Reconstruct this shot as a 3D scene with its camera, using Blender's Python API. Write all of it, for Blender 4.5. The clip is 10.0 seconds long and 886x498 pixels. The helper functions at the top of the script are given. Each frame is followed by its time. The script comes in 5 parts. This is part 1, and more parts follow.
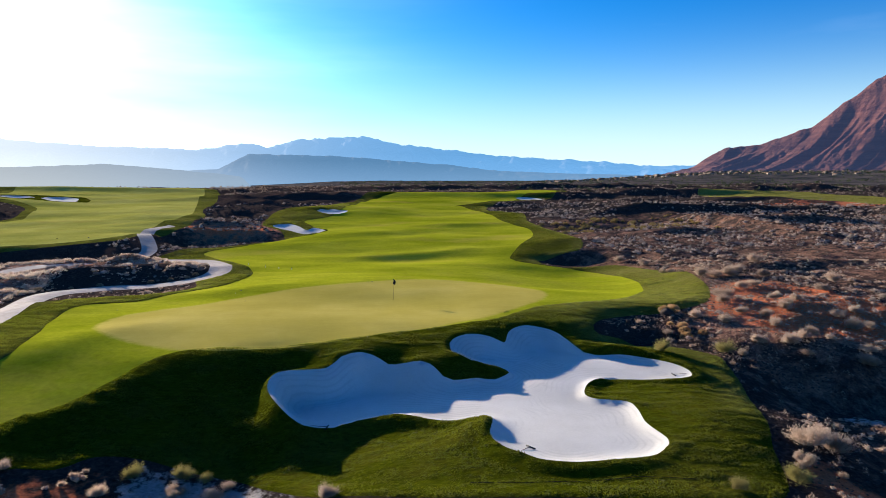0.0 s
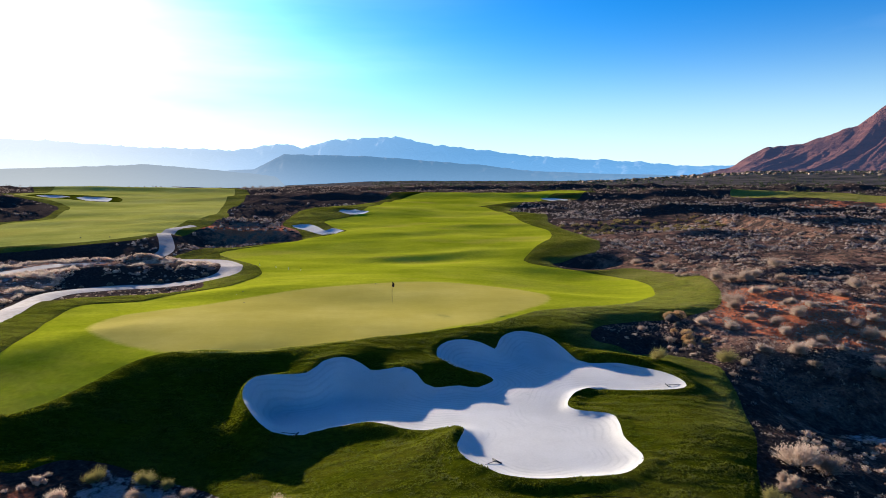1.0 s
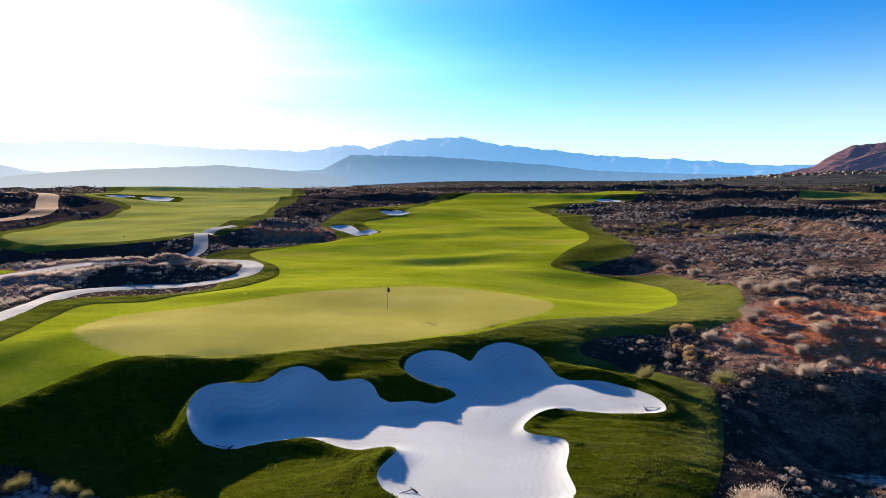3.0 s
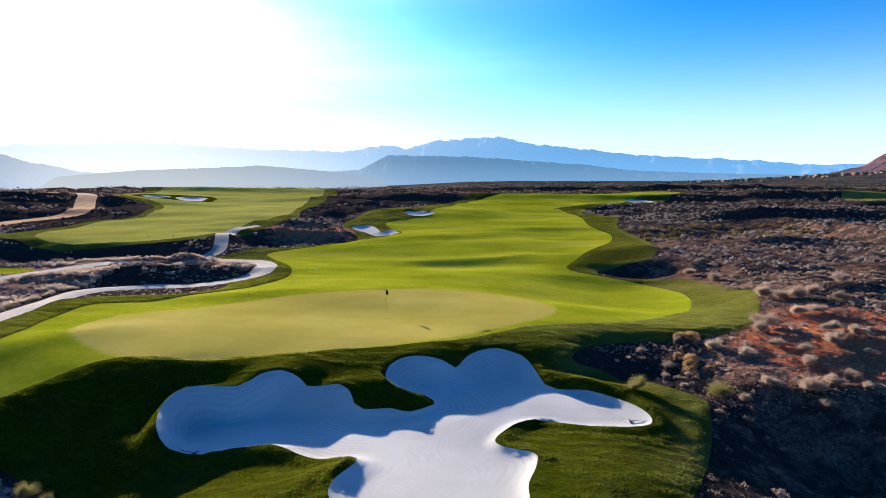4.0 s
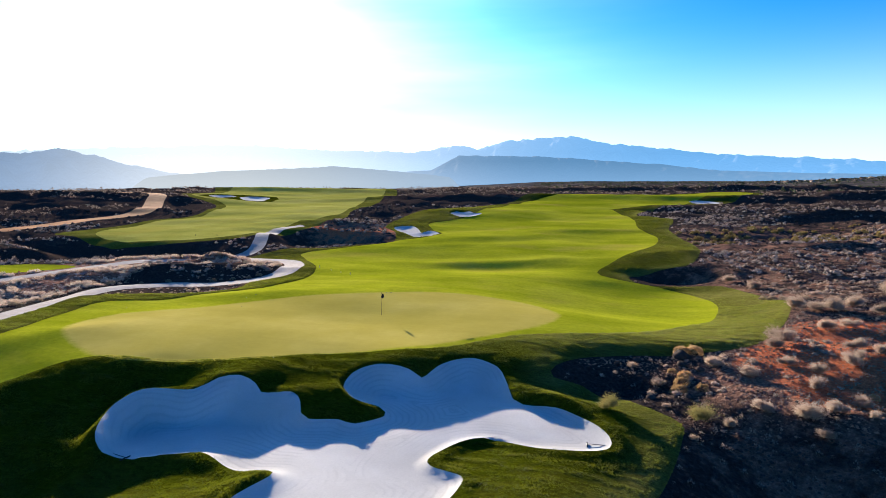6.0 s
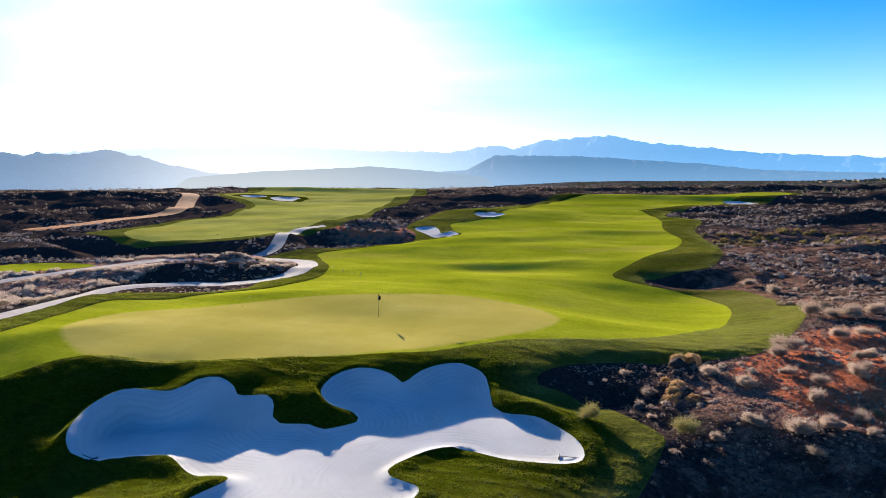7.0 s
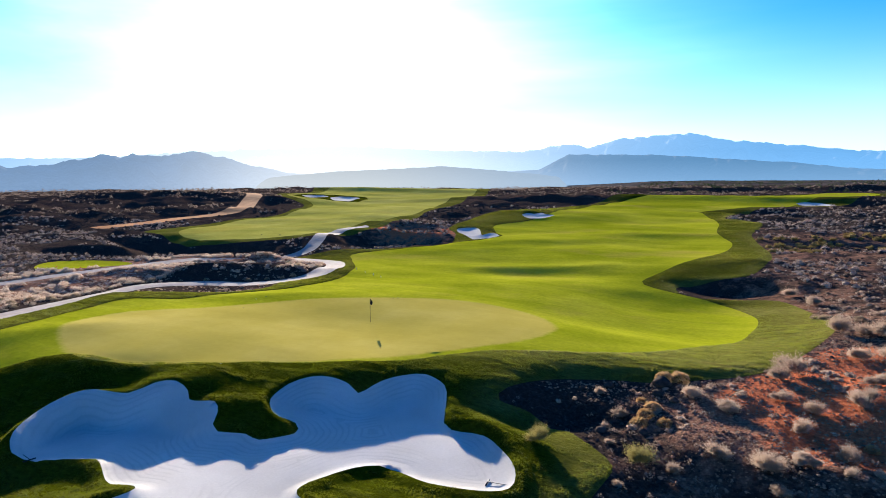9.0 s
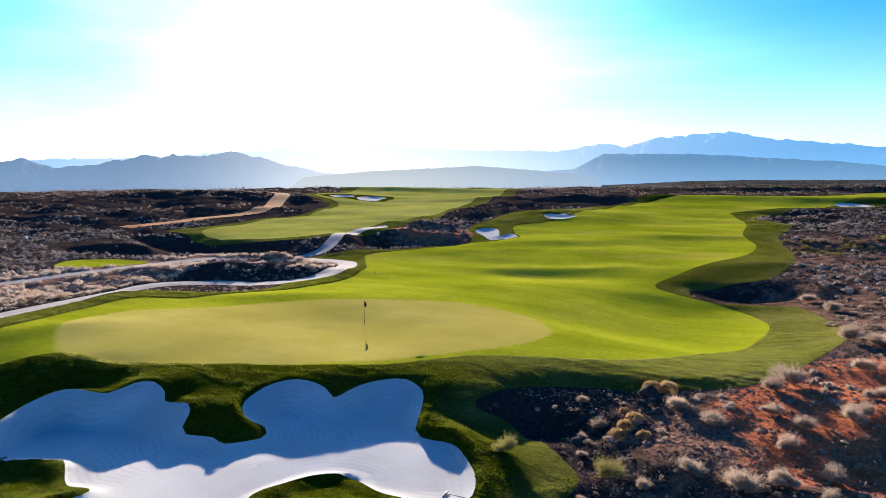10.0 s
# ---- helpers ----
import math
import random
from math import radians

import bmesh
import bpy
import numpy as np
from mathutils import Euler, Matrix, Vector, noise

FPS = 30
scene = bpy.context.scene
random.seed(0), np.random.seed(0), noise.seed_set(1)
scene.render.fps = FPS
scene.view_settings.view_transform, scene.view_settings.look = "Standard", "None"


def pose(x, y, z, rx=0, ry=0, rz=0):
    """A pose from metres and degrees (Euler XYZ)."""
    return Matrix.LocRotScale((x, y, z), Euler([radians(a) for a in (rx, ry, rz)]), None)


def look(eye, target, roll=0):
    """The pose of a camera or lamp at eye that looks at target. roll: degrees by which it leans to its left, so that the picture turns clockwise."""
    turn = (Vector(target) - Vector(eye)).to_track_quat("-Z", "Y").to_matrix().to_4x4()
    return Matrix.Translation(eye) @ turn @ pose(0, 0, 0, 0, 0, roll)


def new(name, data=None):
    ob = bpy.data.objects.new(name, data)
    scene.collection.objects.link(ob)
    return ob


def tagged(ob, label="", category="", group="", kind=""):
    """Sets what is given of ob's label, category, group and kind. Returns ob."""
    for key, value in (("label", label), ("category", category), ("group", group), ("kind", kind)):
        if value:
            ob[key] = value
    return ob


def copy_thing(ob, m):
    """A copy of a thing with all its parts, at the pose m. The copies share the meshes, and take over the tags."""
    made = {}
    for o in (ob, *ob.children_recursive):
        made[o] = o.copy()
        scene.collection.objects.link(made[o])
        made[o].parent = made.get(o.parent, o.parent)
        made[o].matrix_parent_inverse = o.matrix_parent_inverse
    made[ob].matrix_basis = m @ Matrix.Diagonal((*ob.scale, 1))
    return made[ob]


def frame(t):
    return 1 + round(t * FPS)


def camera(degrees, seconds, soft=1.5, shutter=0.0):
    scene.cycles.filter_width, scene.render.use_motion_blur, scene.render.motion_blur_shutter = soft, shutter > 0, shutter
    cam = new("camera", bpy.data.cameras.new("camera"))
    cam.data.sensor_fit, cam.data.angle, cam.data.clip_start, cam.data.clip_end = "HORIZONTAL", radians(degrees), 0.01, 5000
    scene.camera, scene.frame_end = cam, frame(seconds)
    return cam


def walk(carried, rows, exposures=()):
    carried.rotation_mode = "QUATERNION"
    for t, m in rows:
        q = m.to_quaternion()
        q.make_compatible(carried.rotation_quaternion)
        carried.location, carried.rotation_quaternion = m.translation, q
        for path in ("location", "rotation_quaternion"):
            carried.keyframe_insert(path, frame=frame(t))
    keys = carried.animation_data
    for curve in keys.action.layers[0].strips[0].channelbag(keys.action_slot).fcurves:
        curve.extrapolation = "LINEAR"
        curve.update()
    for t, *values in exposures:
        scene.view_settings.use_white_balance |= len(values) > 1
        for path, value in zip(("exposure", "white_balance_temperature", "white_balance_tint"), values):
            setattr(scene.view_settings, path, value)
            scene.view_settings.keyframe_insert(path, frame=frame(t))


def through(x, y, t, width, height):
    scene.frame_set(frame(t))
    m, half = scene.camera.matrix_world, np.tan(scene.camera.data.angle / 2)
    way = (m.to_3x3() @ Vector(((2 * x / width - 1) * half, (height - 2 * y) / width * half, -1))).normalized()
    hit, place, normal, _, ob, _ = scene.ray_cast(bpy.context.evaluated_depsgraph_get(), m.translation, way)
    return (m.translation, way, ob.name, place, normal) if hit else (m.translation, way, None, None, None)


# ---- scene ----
from mathutils.geometry import delaunay_2d_cdt

cam = camera(70.1, 10.0, soft=0.7)
METRES, EYE, TILT, LEAN, TURN = 36.0, 12.0, -6.3, 0.0, 0.0
ROWS = [
    (0.0, 0.0, 0.0, 0.0, 0.0, 0.0, -0.0),
    (0.5, 0.0461, 0.0163, 0.0034, 1.51, -0.0, -0.19),
    (1.0, 0.0901, 0.0332, 0.0065, 2.96, -0.0, -0.36),
    (1.5, 0.1356, 0.0521, 0.0102, 4.43, -0.01, -0.52),
    (2.0, 0.1778, 0.0707, 0.0138, 5.81, -0.02, -0.67),
    (3.5, 0.3116, 0.1388, 0.0249, 10.5, -0.09, -1.15),
    (4.0, 0.3565, 0.164, 0.0285, 12.17, -0.12, -1.31),
    (4.5, 0.398, 0.1882, 0.0314, 13.72, -0.15, -1.46),
    (5.0, 0.4401, 0.2139, 0.0347, 15.32, -0.19, -1.61),
    (5.5, 0.4841, 0.2418, 0.0377, 17.0, -0.23, -1.79),
    (7.0, 0.6087, 0.3278, 0.0492, 21.9, -0.41, -2.23),
    (7.5, 0.6486, 0.3582, 0.0538, 23.54, -0.48, -2.38),
    (8.0, 0.689, 0.391, 0.0589, 25.23, -0.56, -2.52),
    (8.5, 0.7253, 0.4219, 0.0638, 26.78, -0.63, -2.65),
    (9.0, 0.7659, 0.4583, 0.0692, 28.49, -0.73, -2.82),
    (9.5, 0.8009, 0.4913, 0.074, 29.99, -0.82, -2.96),
    (10.0, 0.8359, 0.5274, 0.0792, 31.54, -0.92, -3.1),
]
walk(cam, [(t, pose(0, 0, EYE, TILT, LEAN, TURN) @ pose(METRES * x, METRES * y, METRES * z, 90 + pitch, roll, yaw)) for t, x, y, z, yaw, pitch, roll in ROWS],
     [(0.0, 1.47), (7.0, 1.7), (10.0, 1.72)])

# ---- light: low winter sun ahead on the left, clear sky ----
SUN_BEARING, SUN_HEIGHT = radians(39.2), radians(10.9)
SUN_DIR = Vector((-math.sin(SUN_BEARING) * math.cos(SUN_HEIGHT), math.cos(SUN_BEARING) * math.cos(SUN_HEIGHT), math.sin(SUN_HEIGHT)))

world = bpy.data.worlds.new("sky")
scene.world = world
world.use_nodes = True
wn, wl = world.node_tree.nodes, world.node_tree.links
wn.clear()
sky = wn.new("ShaderNodeTexSky")
sky.sky_type = "NISHITA"
sky.sun_disc = False
sky.sun_elevation, sky.sun_rotation = SUN_HEIGHT, -SUN_BEARING
sky.altitude, sky.air_density, sky.dust_density, sky.ozone_density = 900, 1.0, 1.2, 1.6
back = wn.new("ShaderNodeBackground")
back.inputs["Strength"].default_value = 0.066
# the bright aureole round the sun and thin high cirrus
coord = wn.new("ShaderNodeTexCoord")
dot = wn.new("ShaderNodeVectorMath")
dot.operation = "DOT_PRODUCT"
dot.inputs[1].default_value = SUN_DIR
wl.new(coord.outputs["Generated"], dot.inputs[0])


def wmath(op, a, b=None, clamp=False):
    n = wn.new("ShaderNodeMath")
    n.operation, n.use_clamp = op, clamp
    for k, v in enumerate((a, b)):
        if v is None:
            continue
        if isinstance(v, (int, float)):
            n.inputs[k].default_value = v
        else:
            wl.new(v, n.inputs[k])
    return n.outputs[0]


near_sun = wmath("MAXIMUM", dot.outputs["Value"], 0.0)
stretch = wn.new("ShaderNodeMapping")
stretch.inputs["Rotation"].default_value = (0, 0, radians(20))
stretch.inputs["Scale"].default_value = (1.2, 3.0, 9.0)
wl.new(coord.outputs["Generated"], stretch.inputs["Vector"])
cirrus = wn.new("ShaderNodeTexNoise")
cirrus.inputs["Scale"].default_value, cirrus.inputs["Detail"].default_value = 1.6, 7.0
wl.new(stretch.outputs["Vector"], cirrus.inputs["Vector"])
veil = wmath("MULTIPLY", wmath("SUBTRACT", cirrus.outputs["Fac"], 0.6, True), 1.6)
wide = wmath("MULTIPLY", wmath("POWER", near_sun, 12.0), wmath("MULTIPLY", wmath("ADD", cirrus.outputs["Fac"], 0.12), 7.6))
glow = wmath("ADD", wmath("ADD", wmath("MULTIPLY", wmath("POWER", near_sun, 60.0), 5.0), wide), veil)
# pale air low over the horizon
updown = wn.new("ShaderNodeSeparateXYZ")
wl.new(coord.outputs["Generated"], updown.inputs["Vector"])
low = wmath("POWER", 2.718, wmath("MULTIPLY", wmath("POWER", wmath("DIVIDE", wmath("ABSOLUTE", updown.outputs["Z"]), 0.125), 2.0), -1.0))
tint = wn.new("ShaderNodeMix")
tint.data_type, tint.blend_type = "RGBA", "ADD"
tint.inputs["Factor"].default_value = 1.0
glow_col = wn.new("ShaderNodeVectorMath")
glow_col.operation = "SCALE"
glow_col.inputs[0].default_value = (1.0, 0.97, 0.9)
wl.new(glow, glow_col.inputs["Scale"])
deep = wn.new("ShaderNodeHueSaturation")
deep.inputs["Saturation"].default_value = 1.4
wl.new(sky.outputs["Color"], deep.inputs["Color"])
clear = wn.new("ShaderNodeMix")
clear.data_type, clear.blend_type = "RGBA", "MULTIPLY"
clear.inputs["Factor"].default_value = 1.0
clear.inputs["B"].default_value = (0.015, 0.62, 1.17, 1)
wl.new(deep.outputs["Color"], clear.inputs["A"])
pale_air = wn.new("ShaderNodeMix")
pale_air.data_type, pale_air.blend_type = "RGBA", "MIX"
pale_air.inputs["B"].default_value = (5.0, 6.1, 6.3, 1)
wl.new(wmath("MULTIPLY", low, 0.95), pale_air.inputs["Factor"])
wl.new(clear.outputs["Result"], pale_air.inputs["A"])
wl.new(pale_air.outputs["Result"], tint.inputs["A"])
wl.new(glow_col.outputs["Vector"], tint.inputs["B"])
wl.new(tint.outputs["Result"], back.inputs["Color"])
wout = wn.new("ShaderNodeOutputWorld")
wl.new(back.outputs["Background"], wout.inputs["Surface"])

sun_data = bpy.data.lights.new("sun", "SUN")
sun_data.energy, sun_data.angle, sun_data.color = 5.0, radians(0.5), (1.0, 0.9, 0.77)
sun = new("sun", sun_data)
sun.matrix_world = look(SUN_DIR * 200, (0, 0, 0))


# ---- materials ----
class Mat:
    """A node material: a Principled surface with small helpers to wire it."""

    def __init__(self, name, colour, rough=0.9, spec=0.3):
        self.mat = bpy.data.materials.new(name)
        self.mat.use_nodes = True
        self.nt = self.mat.node_tree
        self.b = self.nt.nodes["Principled BSDF"]
        self.b.inputs["Base Color"].default_value = (*colour, 1)
        self.b.inputs["Roughness"].default_value = rough
        self.b.inputs["Specular IOR Level"].default_value = spec
        self.pos = self.nt.nodes.new("ShaderNodeNewGeometry").outputs["Position"]

    def node(self, kind, **inputs):
        n = self.nt.nodes.new(kind)
        for k, v in inputs.items():
            self.put(n.inputs[k.replace("_", " ")], v)
        return n

    def put(self, socket, v):
        if isinstance(v, bpy.types.NodeSocket):
            self.nt.links.new(v, socket)
        elif isinstance(v, tuple) and len(v) == 3 and socket.type == "RGBA":
            socket.default_value = (*v, 1)
        else:
            socket.default_value = v

    def noise(self, scale, detail=4.0, rough=0.55, stretch=None, turn=0.0):
        vec = self.pos
        if stretch:
            m = self.node("ShaderNodeMapping", Vector=vec, Scale=stretch, Rotation=(0, 0, radians(turn)))
            vec = m.outputs["Vector"]
        return self.node("ShaderNodeTexNoise", Vector=vec, Scale=scale, Detail=detail, Roughness=rough).outputs["Fac"]

    def ramp(self, fac, *stops):
        r = self.nt.nodes.new("ShaderNodeValToRGB")
        els = r.color_ramp.elements
        while len(els) < len(stops):
            els.new(0.5)
        for el, (p, c) in zip(els, stops):
            el.position = p
            el.color = (*c, 1) if isinstance(c, tuple) else (c, c, c, 1)
        self.nt.links.new(fac, r.inputs["Fac"])
        return r.outputs["Color"]

    def mix(self, a, b, fac, blend="MIX"):
        n = self.nt.nodes.new("ShaderNodeMix")
        n.data_type, n.blend_type = "RGBA", blend
        self.put(n.inputs["A"], a)
        self.put(n.inputs["B"], b)
        self.put(n.inputs["Factor"], fac)
        return n.outputs["Result"]

    def math(self, op, a, b=0.0):
        n = self.nt.nodes.new("ShaderNodeMath")
        n.operation = op
        self.put(n.inputs[0], a)
        self.put(n.inputs[1], b)
        return n.outputs[0]

    def attribute(self, name):
        n = self.nt.nodes.new("ShaderNodeAttribute")
        n.attribute_name = name
        return n.outputs["Fac"]

    def colour(self, c):
        self.put(self.b.inputs["Base Color"], c)
        return self

    def bump(self, height, strength, distance):
        n = self.node("ShaderNodeBump", Height=height, Strength=strength, Distance=distance)
        self.put(self.b.inputs["Normal"], n.outputs["Normal"])
        return self

    def leafy(self, amount, c):
        """Light that shines through thin blades and leaves."""
        tr = self.node("ShaderNodeBsdfTranslucent", Color=c)
        m = self.node("ShaderNodeMixShader", Fac=amount)
        self.nt.links.new(self.b.outputs[0], m.inputs[1])
        self.nt.links.new(tr.outputs[0], m.inputs[2])
        self.nt.links.new(m.outputs[0], self.nt.nodes["Material Output"].inputs["Surface"])
        return self


def mowed(name, dark, mid, light, stripe_turn, stripe=0.25, grain=0.4):
    m = Mat(name, mid, 1.0, 0.0)
    big = m.noise(0.035, 5.0, 0.6)
    fine = m.noise(2.2, 6.0, 0.7)
    streak = m.noise(0.5, 3.0, 0.6, (0.12, 1.0, 1.0), stripe_turn)
    c = m.ramp(big, (0.36, dark), (0.5, mid), (0.64, light))
    c = m.mix(c, m.ramp(streak, (0.3, dark), (0.7, light)), stripe)
    c = m.mix(c, m.ramp(m.noise(0.16, 5.0, 0.65, (0.5, 1.0, 1.0), 15), (0.35, dark), (0.6, mid), (0.75, light)), 0.35)
    c = m.mix(c, m.ramp(m.noise(0.9, 6.0, 0.72, (0.3, 1.0, 1.0), stripe_turn + 12), (0.3, 0.62), (0.5, 1.0), (0.7, 1.25)), stripe, "MULTIPLY")
    c = m.mix(c, (0.4, 0.3, 0.06), m.ramp(m.noise(0.075, 5.0, 0.65, (0.6, 1.0, 1.0), 30), (0.54, 0.0), (0.7, 0.5)))
    # the closer-cut putting green, paler and smoother, with a soft edge
    putt = m.ramp(m.noise(0.07, 5.0, 0.6), (0.3, (0.37, 0.3, 0.052)), (0.5, (0.43, 0.345, 0.07)), (0.7, (0.5, 0.4, 0.1)))
    putt = m.mix(putt, m.ramp(m.noise(0.45, 4.0, 0.65, (0.25, 1.0, 1.0), 35), (0.3, 0.9), (0.7, 1.06)), 0.5, "MULTIPLY")
    edge = m.math("ADD", m.attribute("putting"), m.math("MULTIPLY", m.math("SUBTRACT", m.noise(1.1, 4.0, 0.6), 0.5), 0.5))
    c = m.mix(c, putt, m.ramp(edge, (0.3, 0.0), (0.72, 1.0)))
    c = m.mix(c, m.ramp(fine, (0.3, 0.5), (0.7, 1.3)), m.math("MULTIPLY", m.math("SUBTRACT", 1.0, m.math("MULTIPLY", m.attribute("putting"), 0.75)), grain), "MULTIPLY")
    m.colour(c).bump(m.noise(14.0, 5.0, 0.7), 0.5, 0.03)
    return m.mat


M_FAR_TURF = mowed("far_mown_turf", (0.25, 0.25, 0.035), (0.38, 0.355, 0.07), (0.5, 0.44, 0.12), 20, 0.35)
M_TURF = mowed("mown_turf", (0.18, 0.212, 0.006), (0.325, 0.337, 0.016), (0.47, 0.435, 0.04), -62, 0.28)


def rough_mat(name, dark, mid, light):
    m = Mat(name, mid, 1.0, 0.0)
    c = m.ramp(m.noise(0.12, 5.0, 0.65), (0.3, dark), (0.5, mid), (0.72, light))
    c = m.mix(c, m.ramp(m.noise(0.2, 5.0, 0.65), (0.3, (0.13, 0.125, 0.022)), (0.7, (0.24, 0.205, 0.06))), m.attribute("dry"))
    c = m.mix(c, m.ramp(m.noise(5.0, 4.0, 0.7, (0.5, 1.0, 1.0), -15), (0.3, 0.35), (0.7, 1.3)), 0.8, "MULTIPLY")
    m.colour(c).bump(m.noise(7.0, 5.0, 0.7, (0.6, 1.0, 1.0)), 1.0, 0.14)
    return m.mat


M_ROUGH = rough_mat("rough_turf", (0.028, 0.036, 0.002), (0.052, 0.06, 0.003), (0.1, 0.085, 0.012))
M_ROUGH_EAST = rough_mat("olive_fairway_turf", (0.16, 0.15, 0.027), (0.24, 0.215, 0.045), (0.32, 0.27, 0.075))
M_ROUGH_FAR = rough_mat("dry_rough_turf", (0.09, 0.092, 0.013), (0.14, 0.137, 0.022), (0.21, 0.19, 0.042))


def blade_mat(name, a, b, dry):
    m = Mat(name, a, 0.7, 0.2)
    isl = m.nt.nodes.new("ShaderNodeNewGeometry").outputs["Random Per Island"]
    c = m.mix(m.ramp(isl, (0.0, a), (1.0, b)), m.ramp(m.noise(0.15, 4.0), (0.35, a), (0.7, dry)), 0.4)
    c = m.mix(c, m.ramp(isl, (0.0, (0.13, 0.13, 0.032)), (1.0, (0.185, 0.172, 0.05))), m.attribute("dry"))
    c = m.mix(c, m.ramp(m.noise(1.7, 4.0, 0.7, (0.55, 1.2, 1.0), -12), (0.3, 0.62), (0.5, 0.98), (0.72, 1.3)), 0.7, "MULTIPLY")
    m.colour(c).leafy(0.55, m.mix(c, (1.7, 1.85, 1.0), 1.0, "MULTIPLY"))
    return m.mat


M_BLADES = blade_mat("rough_blades", (0.052, 0.058, 0.003), (0.075, 0.083, 0.006), (0.12, 0.1, 0.016))


def sand_mat():
    m = Mat("white_bunker_sand", (0.78, 0.74, 0.68), 1.0, 0.0)
    c = m.ramp(m.noise(0.25, 5.0), (0.35, (0.53, 0.495, 0.45)), (0.65, (0.62, 0.585, 0.54)))
    c = m.mix(c, m.ramp(m.noise(9.0, 5.0, 0.7), (0.3, 0.88), (0.7, 1.06)), 0.6, "MULTIPLY")
    # curved rake furrows
    rim = m.math("ADD", m.attribute("rim"), m.math("MULTIPLY", m.noise(0.18, 2.0), 1.6))
    rings = m.math("SINE", m.math("MULTIPLY", rim, 17.0))
    broad = m.math("SINE", m.math("MULTIPLY", rim, 5.2))
    patch = m.ramp(m.noise(0.2, 3.0), (0.42, 0.0), (0.55, 1.0))
    rings = m.math("MULTIPLY", m.math("ADD", m.math("MULTIPLY", rings, 0.1), m.math("MULTIPLY", broad, 0.012)), patch)
    ripple = m.math("ADD", rings, m.math("MULTIPLY", m.noise(11.0, 6.0, 0.75), 0.9))
    # furrow bottoms darkened in the colour as well, for the shade they hold
    c = m.mix(c, m.ramp(m.math("ADD", m.math("MULTIPLY", rings, 4.0), 0.5), (0.1, 0.78), (0.4, 1.0), (0.9, 1.04)), 0.42, "MULTIPLY")
    c = m.mix(c, m.ramp(m.noise(28.0, 3.0, 0.8), (0.28, 0.75), (0.42, 1.0)), 0.5, "MULTIPLY")
    m.colour(c).bump(ripple, 0.36, 0.03)
    return m.mat


M_SAND = sand_mat()


def desert_mat():
    m = Mat("desert_soil", (0.08, 0.06, 0.05), 1.0, 0.0)
    n1, n2, n3 = m.noise(0.05, 6.0, 0.6), m.noise(0.6, 6.0, 0.65), m.noise(4.0, 6.0, 0.75)
    lava = m.ramp(n3, (0.3, (0.016, 0.013, 0.012)), (0.55, (0.055, 0.04, 0.034)), (0.75, (0.14, 0.095, 0.075)))
    earth = m.ramp(n3, (0.3, (0.12, 0.05, 0.032)), (0.5, (0.27, 0.14, 0.094)), (0.7, (0.46, 0.275, 0.19)))
    red = m.ramp(n3, (0.3, (0.3, 0.075, 0.034)), (0.7, (0.68, 0.22, 0.105)))
    pale = m.ramp(n3, (0.3, (0.25, 0.22, 0.2)), (0.7, (0.5, 0.46, 0.43)))
    c = m.mix(lava, earth, m.ramp(m.math("ADD", m.math("MULTIPLY", n1, 0.6), m.math("MULTIPLY", n2, 0.4)), (0.54, 0.0), (0.7, 0.4)))
    c = m.mix(c, earth, m.ramp(m.math("ADD", m.attribute("earth"), m.math("MULTIPLY", m.math("SUBTRACT", n2, 0.5), 1.2)), (0.3, 0.0), (0.6, 0.85)))
    edge = m.math("SUBTRACT", n2, 0.5)
    c = m.mix(c, red, m.ramp(m.math("ADD", m.attribute("red"), m.math("MULTIPLY", edge, 1.6)), (0.35, 0.0), (0.6, 1.0)))
    c = m.mix(c, pale, m.ramp(m.math("ADD", m.attribute("pale"), m.math("MULTIPLY", m.math("ADD", edge, m.math("SUBTRACT", m.noise(2.6, 5.0, 0.7), 0.5)), 1.7)), (0.5, 0.0), (0.75, 0.9)))
    m.colour(c).bump(m.math("ADD", n3, m.noise(1.2, 6.0, 0.7)), 1.0, 0.25)
    return m.mat


M_DESERT = desert_mat()


def plain_rock(name, a, b, scale, bump, strength=1.0, rough=0.9, spec=0.0):
    m = Mat(name, a, rough, spec)
    info = m.nt.nodes.new("ShaderNodeObjectInfo").outputs["Random"]
    isl = m.nt.nodes.new("ShaderNodeNewGeometry").outputs["Random Per Island"]
    n = m.noise(scale, 6.0, 0.7)
    c = m.ramp(n, (0.3, a), (0.7, b))
    v = m.math("ADD", m.math("MULTIPLY", info, 0.35), m.math("MULTIPLY", isl, 0.35))
    c = m.mix(c, m.ramp(v, (0.0, 0.65), (0.7, 1.3)), 0.8, "MULTIPLY")
    m.colour(c).bump(n, strength, bump)
    return m.mat


M_PATH = plain_rock("pale_concrete", (0.36, 0.3, 0.262), (0.52, 0.44, 0.39), 1.2, 0.01, 0.5, 0.92, 0.008)
M_ROAD = plain_rock("graded_dirt", (0.5, 0.21, 0.085), (0.74, 0.36, 0.165), 0.35, 0.1, 0.6, 0.95, 0.002)
M_LAVA = plain_rock("black_lava_rock", (0.025, 0.021, 0.02), (0.09, 0.07, 0.06), 2.0, 0.06)
M_CLOD = plain_rock("brown_clods", (0.15, 0.085, 0.06), (0.42, 0.25, 0.165), 3.0, 0.04)


